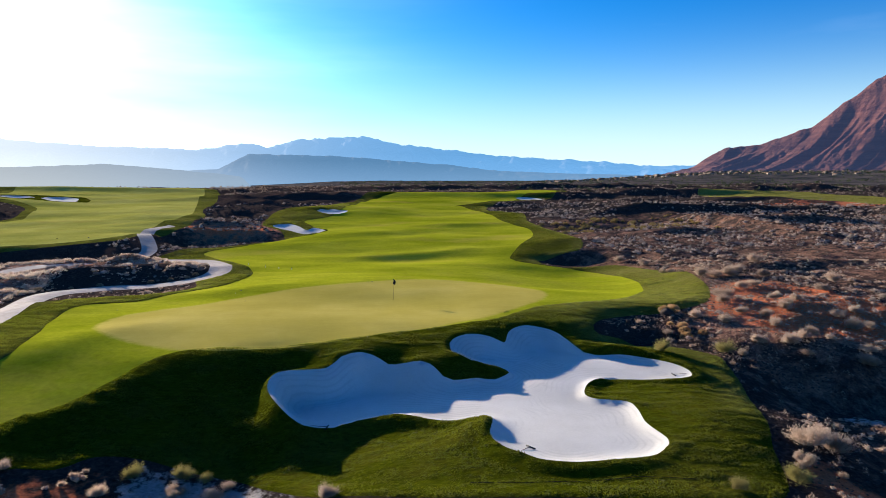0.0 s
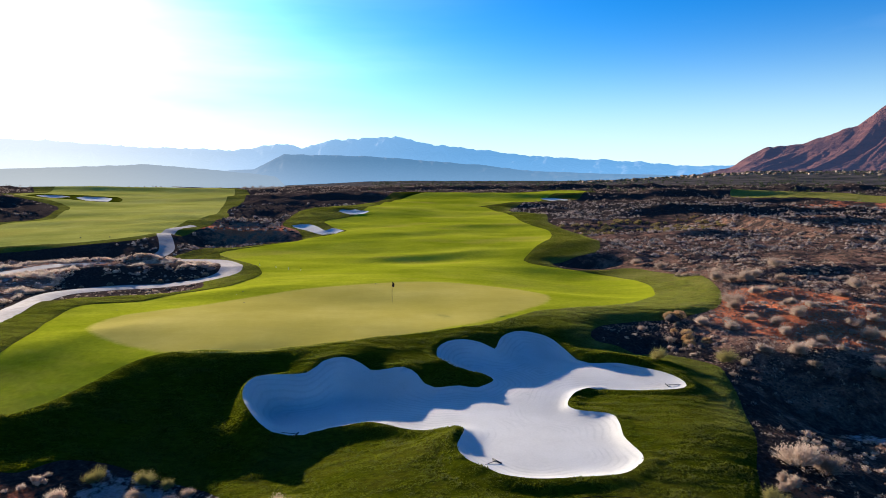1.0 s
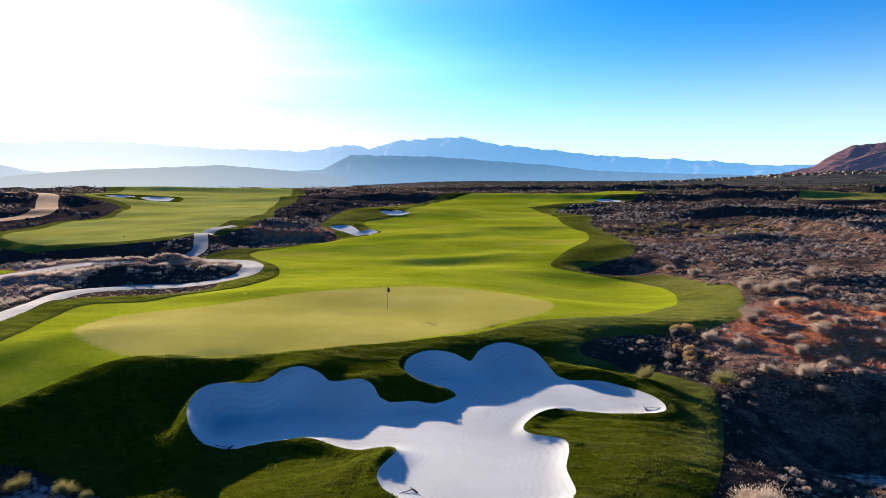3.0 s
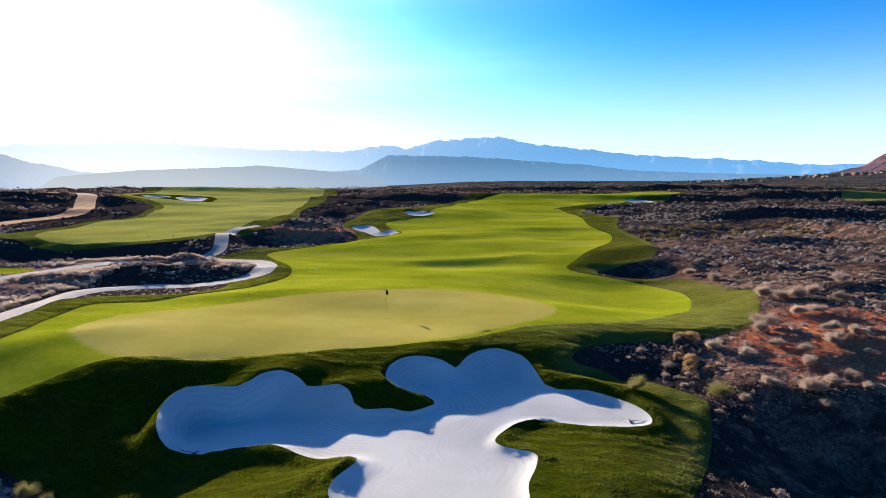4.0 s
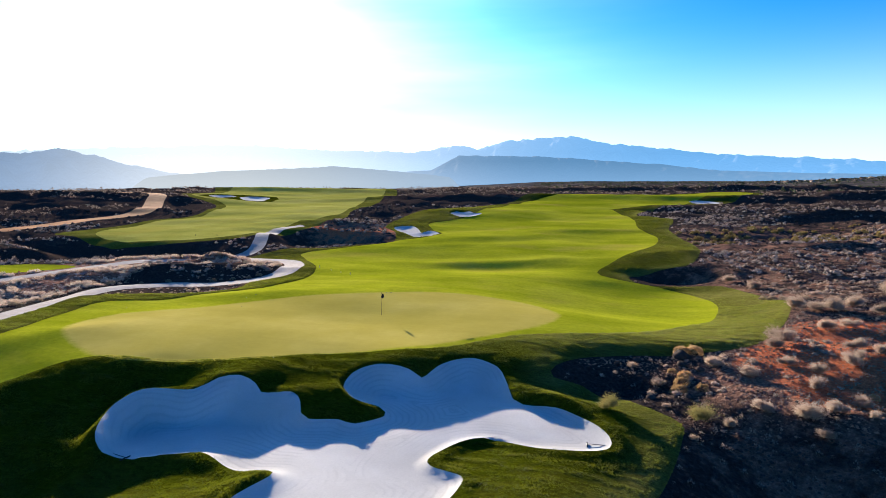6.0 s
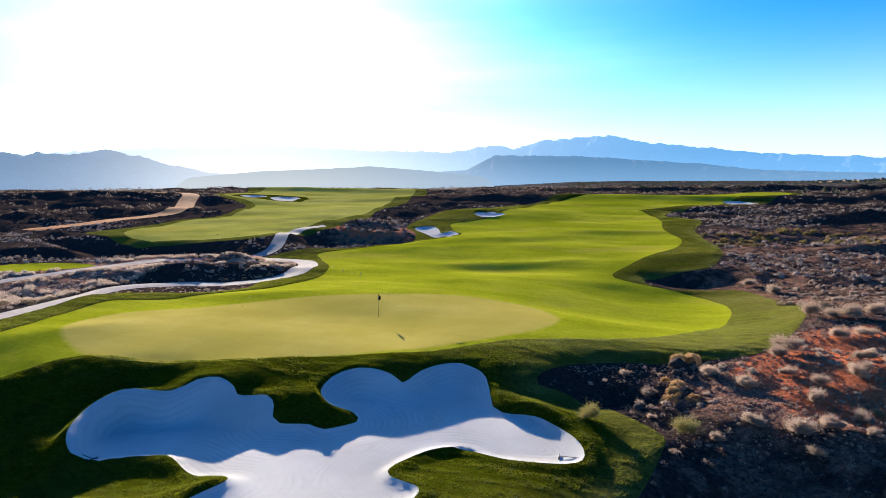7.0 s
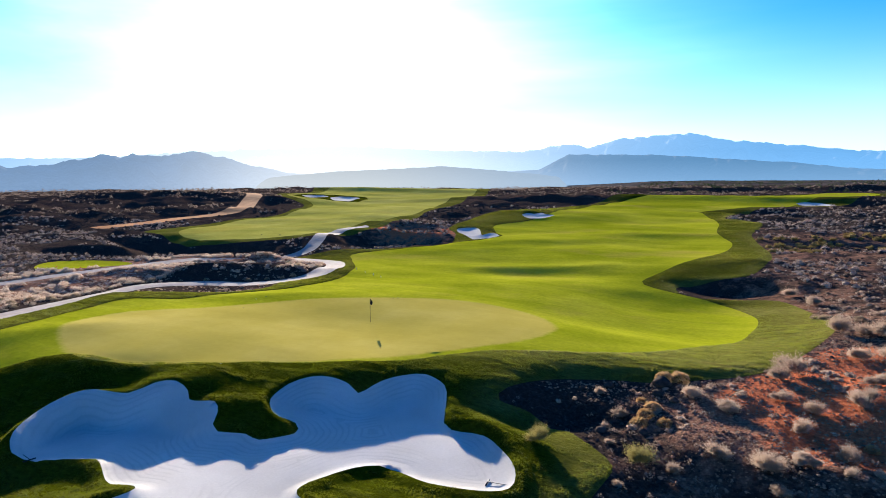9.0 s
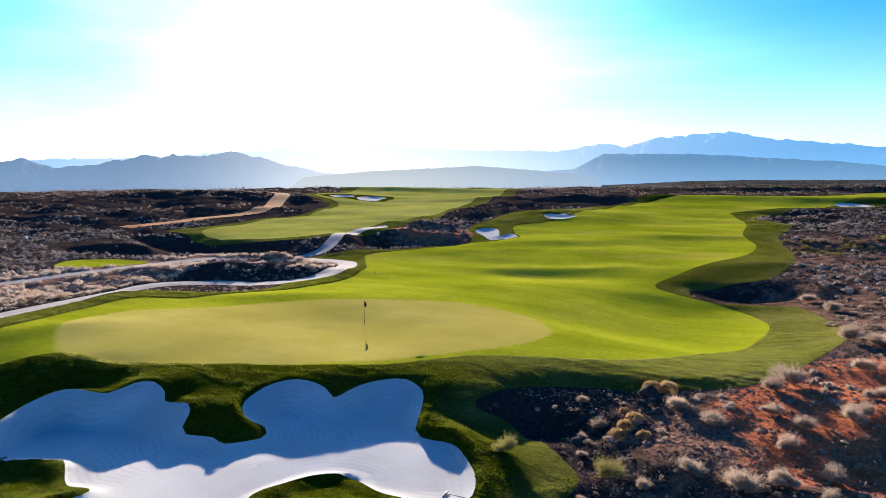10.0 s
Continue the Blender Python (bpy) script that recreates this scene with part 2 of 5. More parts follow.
def shrub_mat(name, a, b, twig, through):
    m = Mat(name, a, 0.85, 0.15)
    info = m.nt.nodes.new("ShaderNodeObjectInfo").outputs["Random"]
    isl = m.nt.nodes.new("ShaderNodeNewGeometry").outputs["Random Per Island"]
    c = m.ramp(isl, (0.0, twig), (0.25, a), (0.8, b), (1.0, b))
    c = m.mix(c, m.ramp(m.noise(0.25, 2.0), (0.3, a), (0.7, b)), 0.4)
    c = m.mix(c, m.ramp(info, (0.0, 0.75), (1.0, 1.25)), 0.7, "MULTIPLY")
    m.colour(c).leafy(through, c)
    return m.mat


M_SAGE = shrub_mat("grey_sagebrush", (0.29, 0.205, 0.155), (0.54, 0.405, 0.31), (0.1, 0.072, 0.056), 0.46)
M_SCRUB = shrub_mat("dark_grey_scrub", (0.2, 0.143, 0.112), (0.42, 0.315, 0.25), (0.06, 0.044, 0.037), 0.28)
M_FAR_SCRUB = shrub_mat("far_grey_scrub", (0.15, 0.11, 0.088), (0.34, 0.255, 0.21), (0.03, 0.022, 0.018), 0.35)
M_DRY = shrub_mat("dry_straw", (0.42, 0.31, 0.24), (0.68, 0.54, 0.43), (0.15, 0.1, 0.075), 0.42)
M_GOLD = shrub_mat("golden_dry_brush", (0.38, 0.23, 0.1), (0.6, 0.4, 0.2), (0.17, 0.1, 0.05), 0.4)
M_CUSHION = shrub_mat("tan_cushion_brush", (0.2, 0.145, 0.1), (0.46, 0.35, 0.24), (0.09, 0.06, 0.04), 0.45)
M_OLIVE = shrub_mat("olive_rabbitbrush", (0.2, 0.17, 0.05), (0.36, 0.3, 0.11), (0.09, 0.065, 0.03), 0.4)
M_RABBIT = shrub_mat("yellow_rabbitbrush", (0.24, 0.165, 0.05), (0.36, 0.25, 0.085), (0.13, 0.085, 0.03), 0.3)
M_JUNIPER = shrub_mat("dark_juniper", (0.03, 0.04, 0.016), (0.06, 0.07, 0.03), (0.03, 0.025, 0.015), 0.15)
M_BLACK = Mat("black_cloth", (0.012, 0.013, 0.018), 0.7).mat
M_POLE = Mat("weathered_fibreglass", (0.1, 0.085, 0.05), 0.5, 0.3).mat
M_RAKE = Mat("dark_rake_plastic", (0.02, 0.02, 0.022), 0.6).mat
M_HOSE = Mat("dull_black_rubber", (0.012, 0.012, 0.012), 1.0, 0.05).mat
M_CUP = Mat("cup_white", (0.6, 0.6, 0.58), 0.5).mat


def painted_haze_mat(name, rock, dark_rock, air, share, spread=26.0, clear=1.0, grain=0.004, bright=(0.42, 0.44, 0.46), pool=0.0, deep=140.0):
    """Bare rock with kilometres of bright air painted over it as emission, whiter under the sun."""
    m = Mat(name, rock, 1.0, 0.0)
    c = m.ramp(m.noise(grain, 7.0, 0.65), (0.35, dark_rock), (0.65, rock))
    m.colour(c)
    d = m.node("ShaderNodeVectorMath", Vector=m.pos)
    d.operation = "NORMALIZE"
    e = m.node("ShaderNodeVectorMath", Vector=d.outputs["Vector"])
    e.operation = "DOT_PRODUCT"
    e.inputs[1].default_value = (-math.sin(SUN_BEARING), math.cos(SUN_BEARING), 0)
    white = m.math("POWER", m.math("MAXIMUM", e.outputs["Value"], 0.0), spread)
    # the painted air is thickest low over the plain
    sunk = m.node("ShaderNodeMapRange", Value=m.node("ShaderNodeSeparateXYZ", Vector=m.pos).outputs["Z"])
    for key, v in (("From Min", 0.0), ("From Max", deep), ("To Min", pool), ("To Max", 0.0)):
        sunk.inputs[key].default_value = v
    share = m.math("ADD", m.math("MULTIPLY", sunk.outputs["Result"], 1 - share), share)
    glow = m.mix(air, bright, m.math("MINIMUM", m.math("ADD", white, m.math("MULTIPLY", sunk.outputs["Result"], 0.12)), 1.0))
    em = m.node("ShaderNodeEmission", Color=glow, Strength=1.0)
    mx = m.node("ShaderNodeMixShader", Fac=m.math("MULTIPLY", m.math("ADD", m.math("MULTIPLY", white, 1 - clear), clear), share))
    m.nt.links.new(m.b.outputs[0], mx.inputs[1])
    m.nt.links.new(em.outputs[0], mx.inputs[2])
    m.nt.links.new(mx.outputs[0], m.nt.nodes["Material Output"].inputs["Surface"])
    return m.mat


M_PLAIN = painted_haze_mat("hazy_plain", (0.12, 0.085, 0.065), (0.012, 0.012, 0.011), (0.045, 0.07, 0.11), 0.65, 26.0, 0.14, 0.02)


# ---- plan: outlines and spot heights ----
SPOTS_BUNKER = [(-7.7, 40.7, -0.35), (-5.55, 42.2, 0.3), (-3.7, 42.1, -0.5), (-1.5, 41.7, -0.2), (0.7, 39.9, -1.1), (4.4, 41.9, -1.1), (0.6, 44.5, -0.4), (2.4, 47.4, 0.15), (4.7, 47.5, -0.55), (6.9, 51, -0.3), (10.8, 47.3, -1.3), (17, 42.9, -1.15), (8.9, 37.9, -1.2), (10.9, 36, -1.12), (2.7, 33.4, -1), (-5.2, 34.4, -1.9), (-6.8, 33.7, -1.95), (4.15, 29.6, -0.85), (11.5, 30, -0.9), (1.5, 36.4, -1.6), (11.7, 45.5, -1.57), (-10.3, 36, -0.8), (-9.1, 34.4, -1.0), (7, 33, -1.2), (-4, 37, -1.9), (6.5, 45, -1.6)]
SPOTS_LAWN = [(-5, 62.6, -0.03), (1.8, 54.4, 0.14), (4.3, 49.9, 0.1), (0, 47.8, 0.15), (12, 51.6, -0.3), (-3, 66.6, 0.25), (11, 62.9, 0.1), (-25, 47, 0.1), (-15, 44.5, 0.3), (-8, 45, 0.22), (-30, 35, -0.6), (24.2, 75.8, -1.05), (7.8, 87.2, -1.1), (11.1, 103.7, -0.65), (-5.9, 101.9, -1.1), (-24, 84, -0.7), (-15, 75, 0.1), (18, 128, 0.3), (-27, 139, 0.6), (-1.5, 145, 1.2), (5, 216, 3.1), (-31, 286, 4.7), (40, 260, 3.8), (-46, 177, 3.2), (15, 280, 5.2), (-10, 175, 2.2), (20, 165, 1.6)]
SPOTS_EAST = [(21.6, 58.1, -0.6), (23.5, 56.5, -0.6), (20.6, 53.3, -1.4), (16.6, 47.6, -1.2), (21.2, 46.1, -1.4), (23.6, 47.8, -1.6), (25.2, 54.2, -0.9), (31, 79, -0.2), (36, 100, 0.1), (25.5, 110, 0.3), (28.1, 66.6, -0.1), (25, 97.8, -1.7), (28.6, 59.5, -0.2), (46, 158, 1.4), (54, 103, 1), (64, 130, 1.6), (45.6, 99, 0.2), (29, 49.3, -0.9), (30.8, 52.7, -0.8), (32.2, 58.4, 0.1), (28, 46.5, -1.9), (29, 72, -0.1), (36, 65.4, 0.1), (33, 67, 0.2), (66, 170, 2), (41, 186, 2.5), (12.8, 52.3, -0.35), (15, 50, -1.3), (18.5, 51.5, -1.6), (100, 150, 2), (120, 250, 5)]
SPOTS_FRONT = [(18.7, 31.2, -1.4), (18, 30.5, -1.55), (-11.3, 28, -2.9), (-8, 27.3, -2.75), (-13.4, 27.6, -2.7), (13.1, 26, -1.1), (-18.5, 27.2, -2.1), (-10.5, 32, -2.05), (-7, 30, -2.4), (-14, 34, -1.4), (5, 26, -0.85), (0, 26.5, -1.2), (9, 26, -0.85), (-3, 29, -1.5), (25, 28, -2.5), (30, 20, -2.8), (0, 10, -2.5), (15, 10, -2), (-30, 15, -2), (60, 60, 0.3), (28, 42.5, -2.9), (34, 44, -2.9), (24, 39, -2.7), (40, 47, -2.4), (33, 34, -3), (22.5, 34, -2.3)]
SPOTS_WEST = [(-40, 71.8, -1), (-45.5, 61.2, -0.7), (-48.9, 88.4, -0.9), (-47, 65, -0.4), (-53, 72, -0.2), (-30.4, 88.3, -0.65), (-61.7, 133.6, 1.7), (-148, 256, 3.9), (-79, 170, 2.6), (-43.5, 59.8, -0.5), (-39.8, 67.6, -0.6), (-29.7, 72, -0.75), (-53, 88.6, 0.1), (-52.7, 105.5, 0.4), (-53.4, 118.6, 1.4), (-47.5, 121, -0.6), (-42, 124, -0.2), (-159, 190, 3), (-80.7, 197.3, 3), (-50, 175.5, 2.4), (-42.8, 52.4, -0.3), (-70, 100, -0.5), (-100, 140, 1), (-180, 214, 6), (-75, 90, -0.3), (-120, 110, 0), (-100, 60, -0.5)]
SPOTS_FAR = [(0, 400, 5.5), (200, 400, 6), (-200, 400, 6), (300, 200, 5), (-300, 200, 5), (300, 0, 0), (-300, 0, 0), (0, -200, -3), (0, -50, -3), (60, 0, -2.5), (-60, 0, -2.5)]
BUNKER_BACK = [(-10.6, 37), (-10.9, 39.1), (-10.1, 40), (-7.7, 40.6), (-6.9, 41.9), (-5.6, 42.4), (-4.4, 42.3), (-3.7, 41.8), (-1.5, 41.8), (-0.5, 41.1), (0, 40.3), (0.7, 40), (2.3, 40.5), (3.4, 40.4), (4.5, 41.9), (3.8, 42.8), (2.2, 42.8), (0.8, 44), (0.5, 45.9), (1.2, 47.1), (2.4, 47.6), (3.7, 47.8), (4.7, 47.5), (5.2, 49.4), (6, 51), (7.1, 51.8), (8.9, 51), (9.8, 49.6), (10.4, 48.3), (10.8, 47.4), (11.6, 46.8), (13.6, 46.8), (15.3, 45.4), (16.7, 43.7)]
BUNKER_FRONT = [(17.1, 42.1), (15.9, 41.1), (13.7, 40.6), (11.2, 41.3), (9.7, 40.4), (8.8, 38.1), (9.1, 36.9), (10.9, 36.2), (11.1, 34.8), (10.9, 32.6), (11.2, 30.2), (10.6, 29), (9.7, 28.2), (8, 27.8), (6.1, 27.5), (4.6, 27.8), (3.9, 28.4), (2.9, 29.4), (2.4, 30.9), (2.7, 33.2), (2.2, 33.9), (1.1, 33.7), (-0.1, 34), (-2.8, 35.3), (-4.4, 35), (-5.3, 34.6), (-6.1, 34.1), (-6.9, 33.9), (-7.8, 33.8), (-9.1, 34.6)]
BUNKER_2 = [(-39.9, 147.5), (-36.6, 150.2), (-33.4, 146), (-30.3, 140.3), (-29.6, 144), (-26.1, 140.2), (-27.1, 136.6), (-29.8, 135.2), (-34, 139.4), (-37.1, 142.3)]
BUNKER_3 = [(-35, 175.2), (-34.7, 179.6), (-32.4, 177.8), (-31.5, 181.7), (-29.3, 178.4), (-26.9, 178.6), (-27, 173.1), (-27.8, 170.1), (-30.4, 168.9), (-32.7, 171.3)]
BUNKER_4 = [(29.9, 263.5), (32.5, 266), (35.3, 266.3), (38.1, 265.2), (41.5, 260.8), (38.7, 255.9), (35.4, 255.6), (32.7, 252.8), (30.9, 256.8)]
BUNKER_5 = [(-170.1, 242.7), (-177, 257.5), (-172.1, 261), (-161.8, 251.1), (-157.8, 235.3)]
BUNKER_6 = [(-155.5, 245.1), (-163.2, 262.2), (-157.4, 265.9), (-147.8, 257.1), (-135.3, 232.8), (-141.4, 230.9)]
GREEN_LINE = [(-25.4, 46.8), (-27.6, 49.3), (-28.4, 52), (-27.6, 55.6), (-23.6, 59.5), (-20.2, 63.7), (-16.1, 67.8), (-11, 70.8), (-5.5, 73.4), (-0.8, 74.6), (3.7, 74.4), (7.1, 72.8), (9.6, 69.8), (10.7, 67), (10.4, 63.6), (8.8, 60), (5.7, 56), (2.9, 52.6), (-0.1, 49.8), (-3.5, 47.9), (-6.5, 45.7), (-10, 44.1), (-13.2, 43.1), (-16.3, 42.8), (-20.2, 44)]
FAIRWAY_RIGHT = [(-26, 22), (-24, 33), (-23, 34.3), (-21.8, 36.1), (-20.8, 38.7), (-19.9, 41.3), (-18.6, 42.9), (-16.9, 43.4), (-13.3, 43.6), (-10.7, 44.4), (-7.7, 45.6), (-3.7, 47.9), (0, 49.5), (3.6, 51.9), (6.9, 55.8), (9.3, 58.2), (12.4, 60.1), (16.2, 62.4), (19.4, 65.7), (23.6, 73.5), (25.4, 81.4), (25.1, 89.3), (22, 95.1), (17.3, 97.6), (13.1, 99.3), (11, 102.3), (13.1, 111.2), (17.8, 125.7), (19.1, 140.9), (15, 157.8), (13.4, 178.9), (10.5, 192.8), (4.9, 213), (4.2, 221.9), (16.1, 237), (25.5, 246), (33.8, 268.6), (46.3, 295), (62.1, 346.6), (50.5, 363.3), (34.5, 333.5)]
FAIRWAY_LEFT = [(17.7, 300), (1.5, 276.2), (-10.8, 274.2), (-22, 262.3), (-28.1, 235), (-28.9, 197.1), (-29.2, 168.4), (-34.4, 157.2), (-29.3, 145.6), (-25.4, 138.6), (-32.2, 126.1), (-41.3, 110.7), (-37.8, 103.8), (-30.8, 95.2), (-26.5, 86.9), (-25.5, 82), (-26, 74.7), (-28.2, 68.5), (-30.7, 63.3), (-34.8, 59.5), (-33.4, 52.7), (-31.7, 48.7), (-30.4, 44.6), (-29.8, 41.4), (-31, 35)]
FAR_FAIRWAY = [(-103.6, 121.6), (-86.5, 112), (-74, 110.9), (-64.6, 112.3), (-59, 116), (-60.3, 124.9), (-65.4, 150.4), (-70.6, 177.6), (-90.4, 233.3), (-138.4, 365.7), (-188.3, 451.4), (-217.1, 434.5), (-233.5, 400), (-232.9, 354.5), (-215, 320), (-192, 277), (-186, 252), (-170, 234), (-150, 222), (-130.8, 203.6), (-109.1, 163), (-112.5, 153.4), (-108.1, 136.9)]
WEST_GREEN = [(-69, 68.4), (-74, 73.1), (-70.6, 76.7), (-63.4, 78), (-59, 77.2), (-61, 72.9), (-64.9, 69.1)]
EAST_GREEN = [(111.5, 277.2), (142.7, 310.3), (162.6, 296.2), (164.9, 258.3), (166.6, 238.2), (142, 202.8), (137.3, 221), (126.1, 237.1), (109.1, 246.5)]
ROUGH_FRONT = [(-29, 20), (-24, 25), (-21.3, 28.9), (-19, 29.5), (-17.8, 30.9), (-15.6, 31.2), (-13, 30.6), (-10.3, 30), (-8.8, 29), (-7.5, 28.1), (-5.8, 27.1), (-0.6, 25.3), (5, 24.5), (10.7, 24.4), (14.4, 25.2), (16.4, 30.1), (18, 33.9), (19.8, 40), (20.6, 44.3), (20.6, 46.6), (18.6, 48.7), (16.8, 50.2), (14.7, 51), (12.8, 50.8), (12.7, 52.3), (14.4, 55.3), (17.6, 57.6), (20.9, 58.6), (25.8, 61.6), (28.4, 66.2), (30.5, 73.1), (31.9, 81.9), (30.1, 91), (27.1, 98.1), (22.7, 98.2), (18, 97), (16.1, 98.8), (15.8, 102.6), (20.7, 106.5), (24.1, 108.9), (25.7, 118.5), (25.4, 130.9), (22.9, 145.3), (21.4, 158.3), (22.5, 178.7), (16.4, 190.8), (13.3, 195.3)]
ROUGH_END = [(22, 240), (44, 262), (66, 340), (52, 372), (20, 312), (-12, 285), (-30, 268)]
ROUGH_WEST = [(-36, 200), (-46, 178), (-44, 158), (-42, 147), (-36, 139), (-32.4, 126.8), (-38.2, 120.1), (-44.5, 113.8), (-46.1, 105.7), (-46.6, 98.4), (-41.7, 98.8), (-37.7, 98.2), (-33.5, 93.4), (-30.8, 86), (-31.9, 80.9), (-29.4, 73.8), (-31.3, 68.5), (-35.2, 66.5), (-41.8, 61.7), (-39.8, 55.8), (-38.6, 51.4), (-37.5, 47), (-36, 40), (-36, 25)]
FAR_ROUGH = [(-113, 119), (-104, 116.5), (-86, 109), (-70, 108.5), (-57.5, 112), (-57, 126), (-57.5, 144), (-64, 170), (-72, 190), (-90, 254), (-123, 346), (-180, 460), (-225, 440), (-240, 350), (-200, 282), (-191, 251), (-172, 230), (-152, 218), (-133, 201), (-112, 163), (-116, 153), (-112, 136)]
PATH_LOOP = [(-36, 40), (-37.5, 47), (-38.7, 52.1), (-40.1, 56.8), (-42.6, 64.1), (-43, 70.3), (-40.5, 75), (-35.4, 77.2), (-31.9, 80.9), (-30.8, 86), (-33.6, 93.6), (-38.3, 98.9), (-43.5, 98.7), (-46.9, 98.3), (-49.3, 97.1)]
PATH_WEST = [(-62, 46), (-60.3, 57.4), (-59.8, 61.2), (-59.4, 66.2), (-58.2, 71.1), (-57, 77.6), (-55.4, 83.4), (-53.7, 87.5), (-52.4, 94.8), (-50.3, 100.8), (-49.8, 106.1), (-53.1, 113), (-57, 120), (-61, 131.4), (-60, 138.7)]
DIRT_ROAD = [(-132.5, 121), (-133, 128), (-134, 138), (-136.5, 148), (-135, 159.5), (-136, 168), (-143, 179.5), (-154, 192.5), (-165.6, 206.4), (-174, 217), (-184, 224.5), (-197, 227), (-214, 226), (-236, 222)]
RED_SOIL = [(24.6, 58.5), (31.3, 70.4), (36.8, 73.2), (40.1, 67.4), (43.2, 60.6), (36.2, 50.4), (32.6, 51.9), (28.1, 49.9), (27.2, 53.6), (25.3, 56.1)]
PALE_GROUND = [(-15.6, 29.2), (-14.9, 30.5), (-12.8, 30.2), (-10.1, 29.8), (-8.4, 28.4), (-6.8, 27.2), (-7, 25), (-10, 24.5), (-14.5, 26.5)]

SPOTS = np.array(SPOTS_BUNKER + SPOTS_LAWN + SPOTS_EAST + SPOTS_FRONT + SPOTS_WEST + SPOTS_FAR, float)


def plate_kernel(r2):
    return 0.5 * r2 * np.log(r2 + 1e-9)


def plate_weights():
    n = len(SPOTS)
    d = SPOTS[:, None, :2] - SPOTS[None, :, :2]
    a = np.zeros((n + 3, n + 3))
    a[:n, :n] = plate_kernel((d ** 2).sum(-1)) + np.eye(n)
    a[:n, n], a[:n, n + 1:] = 1, SPOTS[:, :2]
    a[n:, :n] = a[:n, n:].T
    return np.linalg.solve(a, np.r_[SPOTS[:, 2], 0, 0, 0])


WEIGHTS = plate_weights()


def smooth(a, b, v):
    u = np.clip((v - a) / (b - a), 0, 1)
    return u * u * (3 - 2 * u)


def lattice(ix, iy, seed):
    h = (ix.astype(np.int64) * 374761393 + iy.astype(np.int64) * 668265263 + seed * 974634777) & 0xFFFFFFFF
    h = ((h ^ (h >> 13)) * 1274126177) & 0xFFFFFFFF
    return ((h ^ (h >> 16)) & 0xFFFF) / 65535.0


def vnoise(x, y, seed=0):
    ix, iy = np.floor(x), np.floor(y)
    fx, fy = x - ix, y - iy
    fx, fy = fx * fx * fx * (fx * (fx * 6 - 15) + 10), fy * fy * fy * (fy * (fy * 6 - 15) + 10)
    a, b = lattice(ix, iy, seed), lattice(ix + 1, iy, seed)
    c, d = lattice(ix, iy + 1, seed), lattice(ix + 1, iy + 1, seed)
    return (a + (b - a) * fx) * (1 - fy) + (c + (d - c) * fx) * fy - 0.5


def fbm(x, y, octaves=4, seed=0):
    out, amp = np.zeros_like(x), 1.0
    for k in range(octaves):
        out += amp * vnoise(x * 2 ** k + 17.3 * k, y * 2 ** k - 9.1 * k, seed + k)
        amp *= 0.5
    return out


def spline(points, closed=True, step=0.5):
    """A smooth line through the points, cut into pieces of about step metres."""
    p = np.array(points, float)
    n, out = len(p), []
    for i in range(n if closed else n - 1):
        q = [p[(i + k) % n] if closed else p[min(max(i + k, 0), n - 1)] for k in (-1, 0, 1, 2)]
        far = math.hypot(q[1][0] - 15, q[1][1] - 10)
        m = max(1, int(np.linalg.norm(q[2] - q[1]) / max(step, 0.014 * far)))
        for u in np.arange(m) / m:
            out.append(0.5 * (2 * q[1] + (q[2] - q[0]) * u + (2 * q[0] - 5 * q[1] + 4 * q[2] - q[3]) * u ** 2 + (3 * q[1] - q[0] - 3 * q[2] + q[3]) * u ** 3))
    if not closed:
        out.append(p[-1])
    return np.array(out)


def line_distance(x, y, line, closed, reach):
    """Distance to a line, up to reach."""
    out = np.full(len(x), reach, float)
    sel = np.where((x > line[:, 0].min() - reach) & (x < line[:, 0].max() + reach) & (y > line[:, 1].min() - reach) & (y < line[:, 1].max() + reach))[0]
    if not len(sel):
        return out
    px, py, best = x[sel], y[sel], np.full(len(sel), reach ** 2, float)
    ends = np.roll(line, -1, 0) if closed else line[1:]
    for (ax, ay), (bx, by) in zip(line, ends):
        dx, dy = bx - ax, by - ay
        u = np.clip(((px - ax) * dx + (py - ay) * dy) / (dx * dx + dy * dy + 1e-12), 0, 1)
        np.minimum(best, (px - ax - u * dx) ** 2 + (py - ay - u * dy) ** 2, out=best)
    out[sel] = np.sqrt(best)
    return out


def inside(x, y, line):
    c = np.zeros(len(x), bool)
    for (ax, ay), (bx, by) in zip(line, np.roll(line, -1, 0)):
        if ay == by:
            continue
        c ^= ((ay > y) != (by > y)) & (x < (bx - ax) * (y - ay) / (by - ay) + ax)
    return c


class Zone:
    """A closed outline on the plan; depth() is positive inside."""

    def __init__(self, points, step=0.5):
        self.line = spline(points, True, step)

    def has(self, x, y):
        return inside(x, y, self.line)

    def depth(self, x, y, reach=8.0):
        d = line_distance(x, y, self.line, True, reach)
        return np.where(self.has(x, y), d, -d)


class Strip:
    """A way of constant width along a centre line."""

    def __init__(self, points, width, step=1.0):
        self.mid, self.half = spline(points, False, step), width / 2
        g = np.gradient(self.mid, axis=0)
        nrm = np.c_[-g[:, 1], g[:, 0]] / np.linalg.norm(g, axis=1)[:, None]
        self.line = np.r_[self.mid + nrm * self.half, (self.mid - nrm * self.half)[::-1]]

    def has(self, x, y):
        return line_distance(x, y, self.mid, False, self.half + 1) < self.half

    def depth(self, x, y, reach=8.0):
        return self.half - line_distance(x, y, self.mid, False, reach)


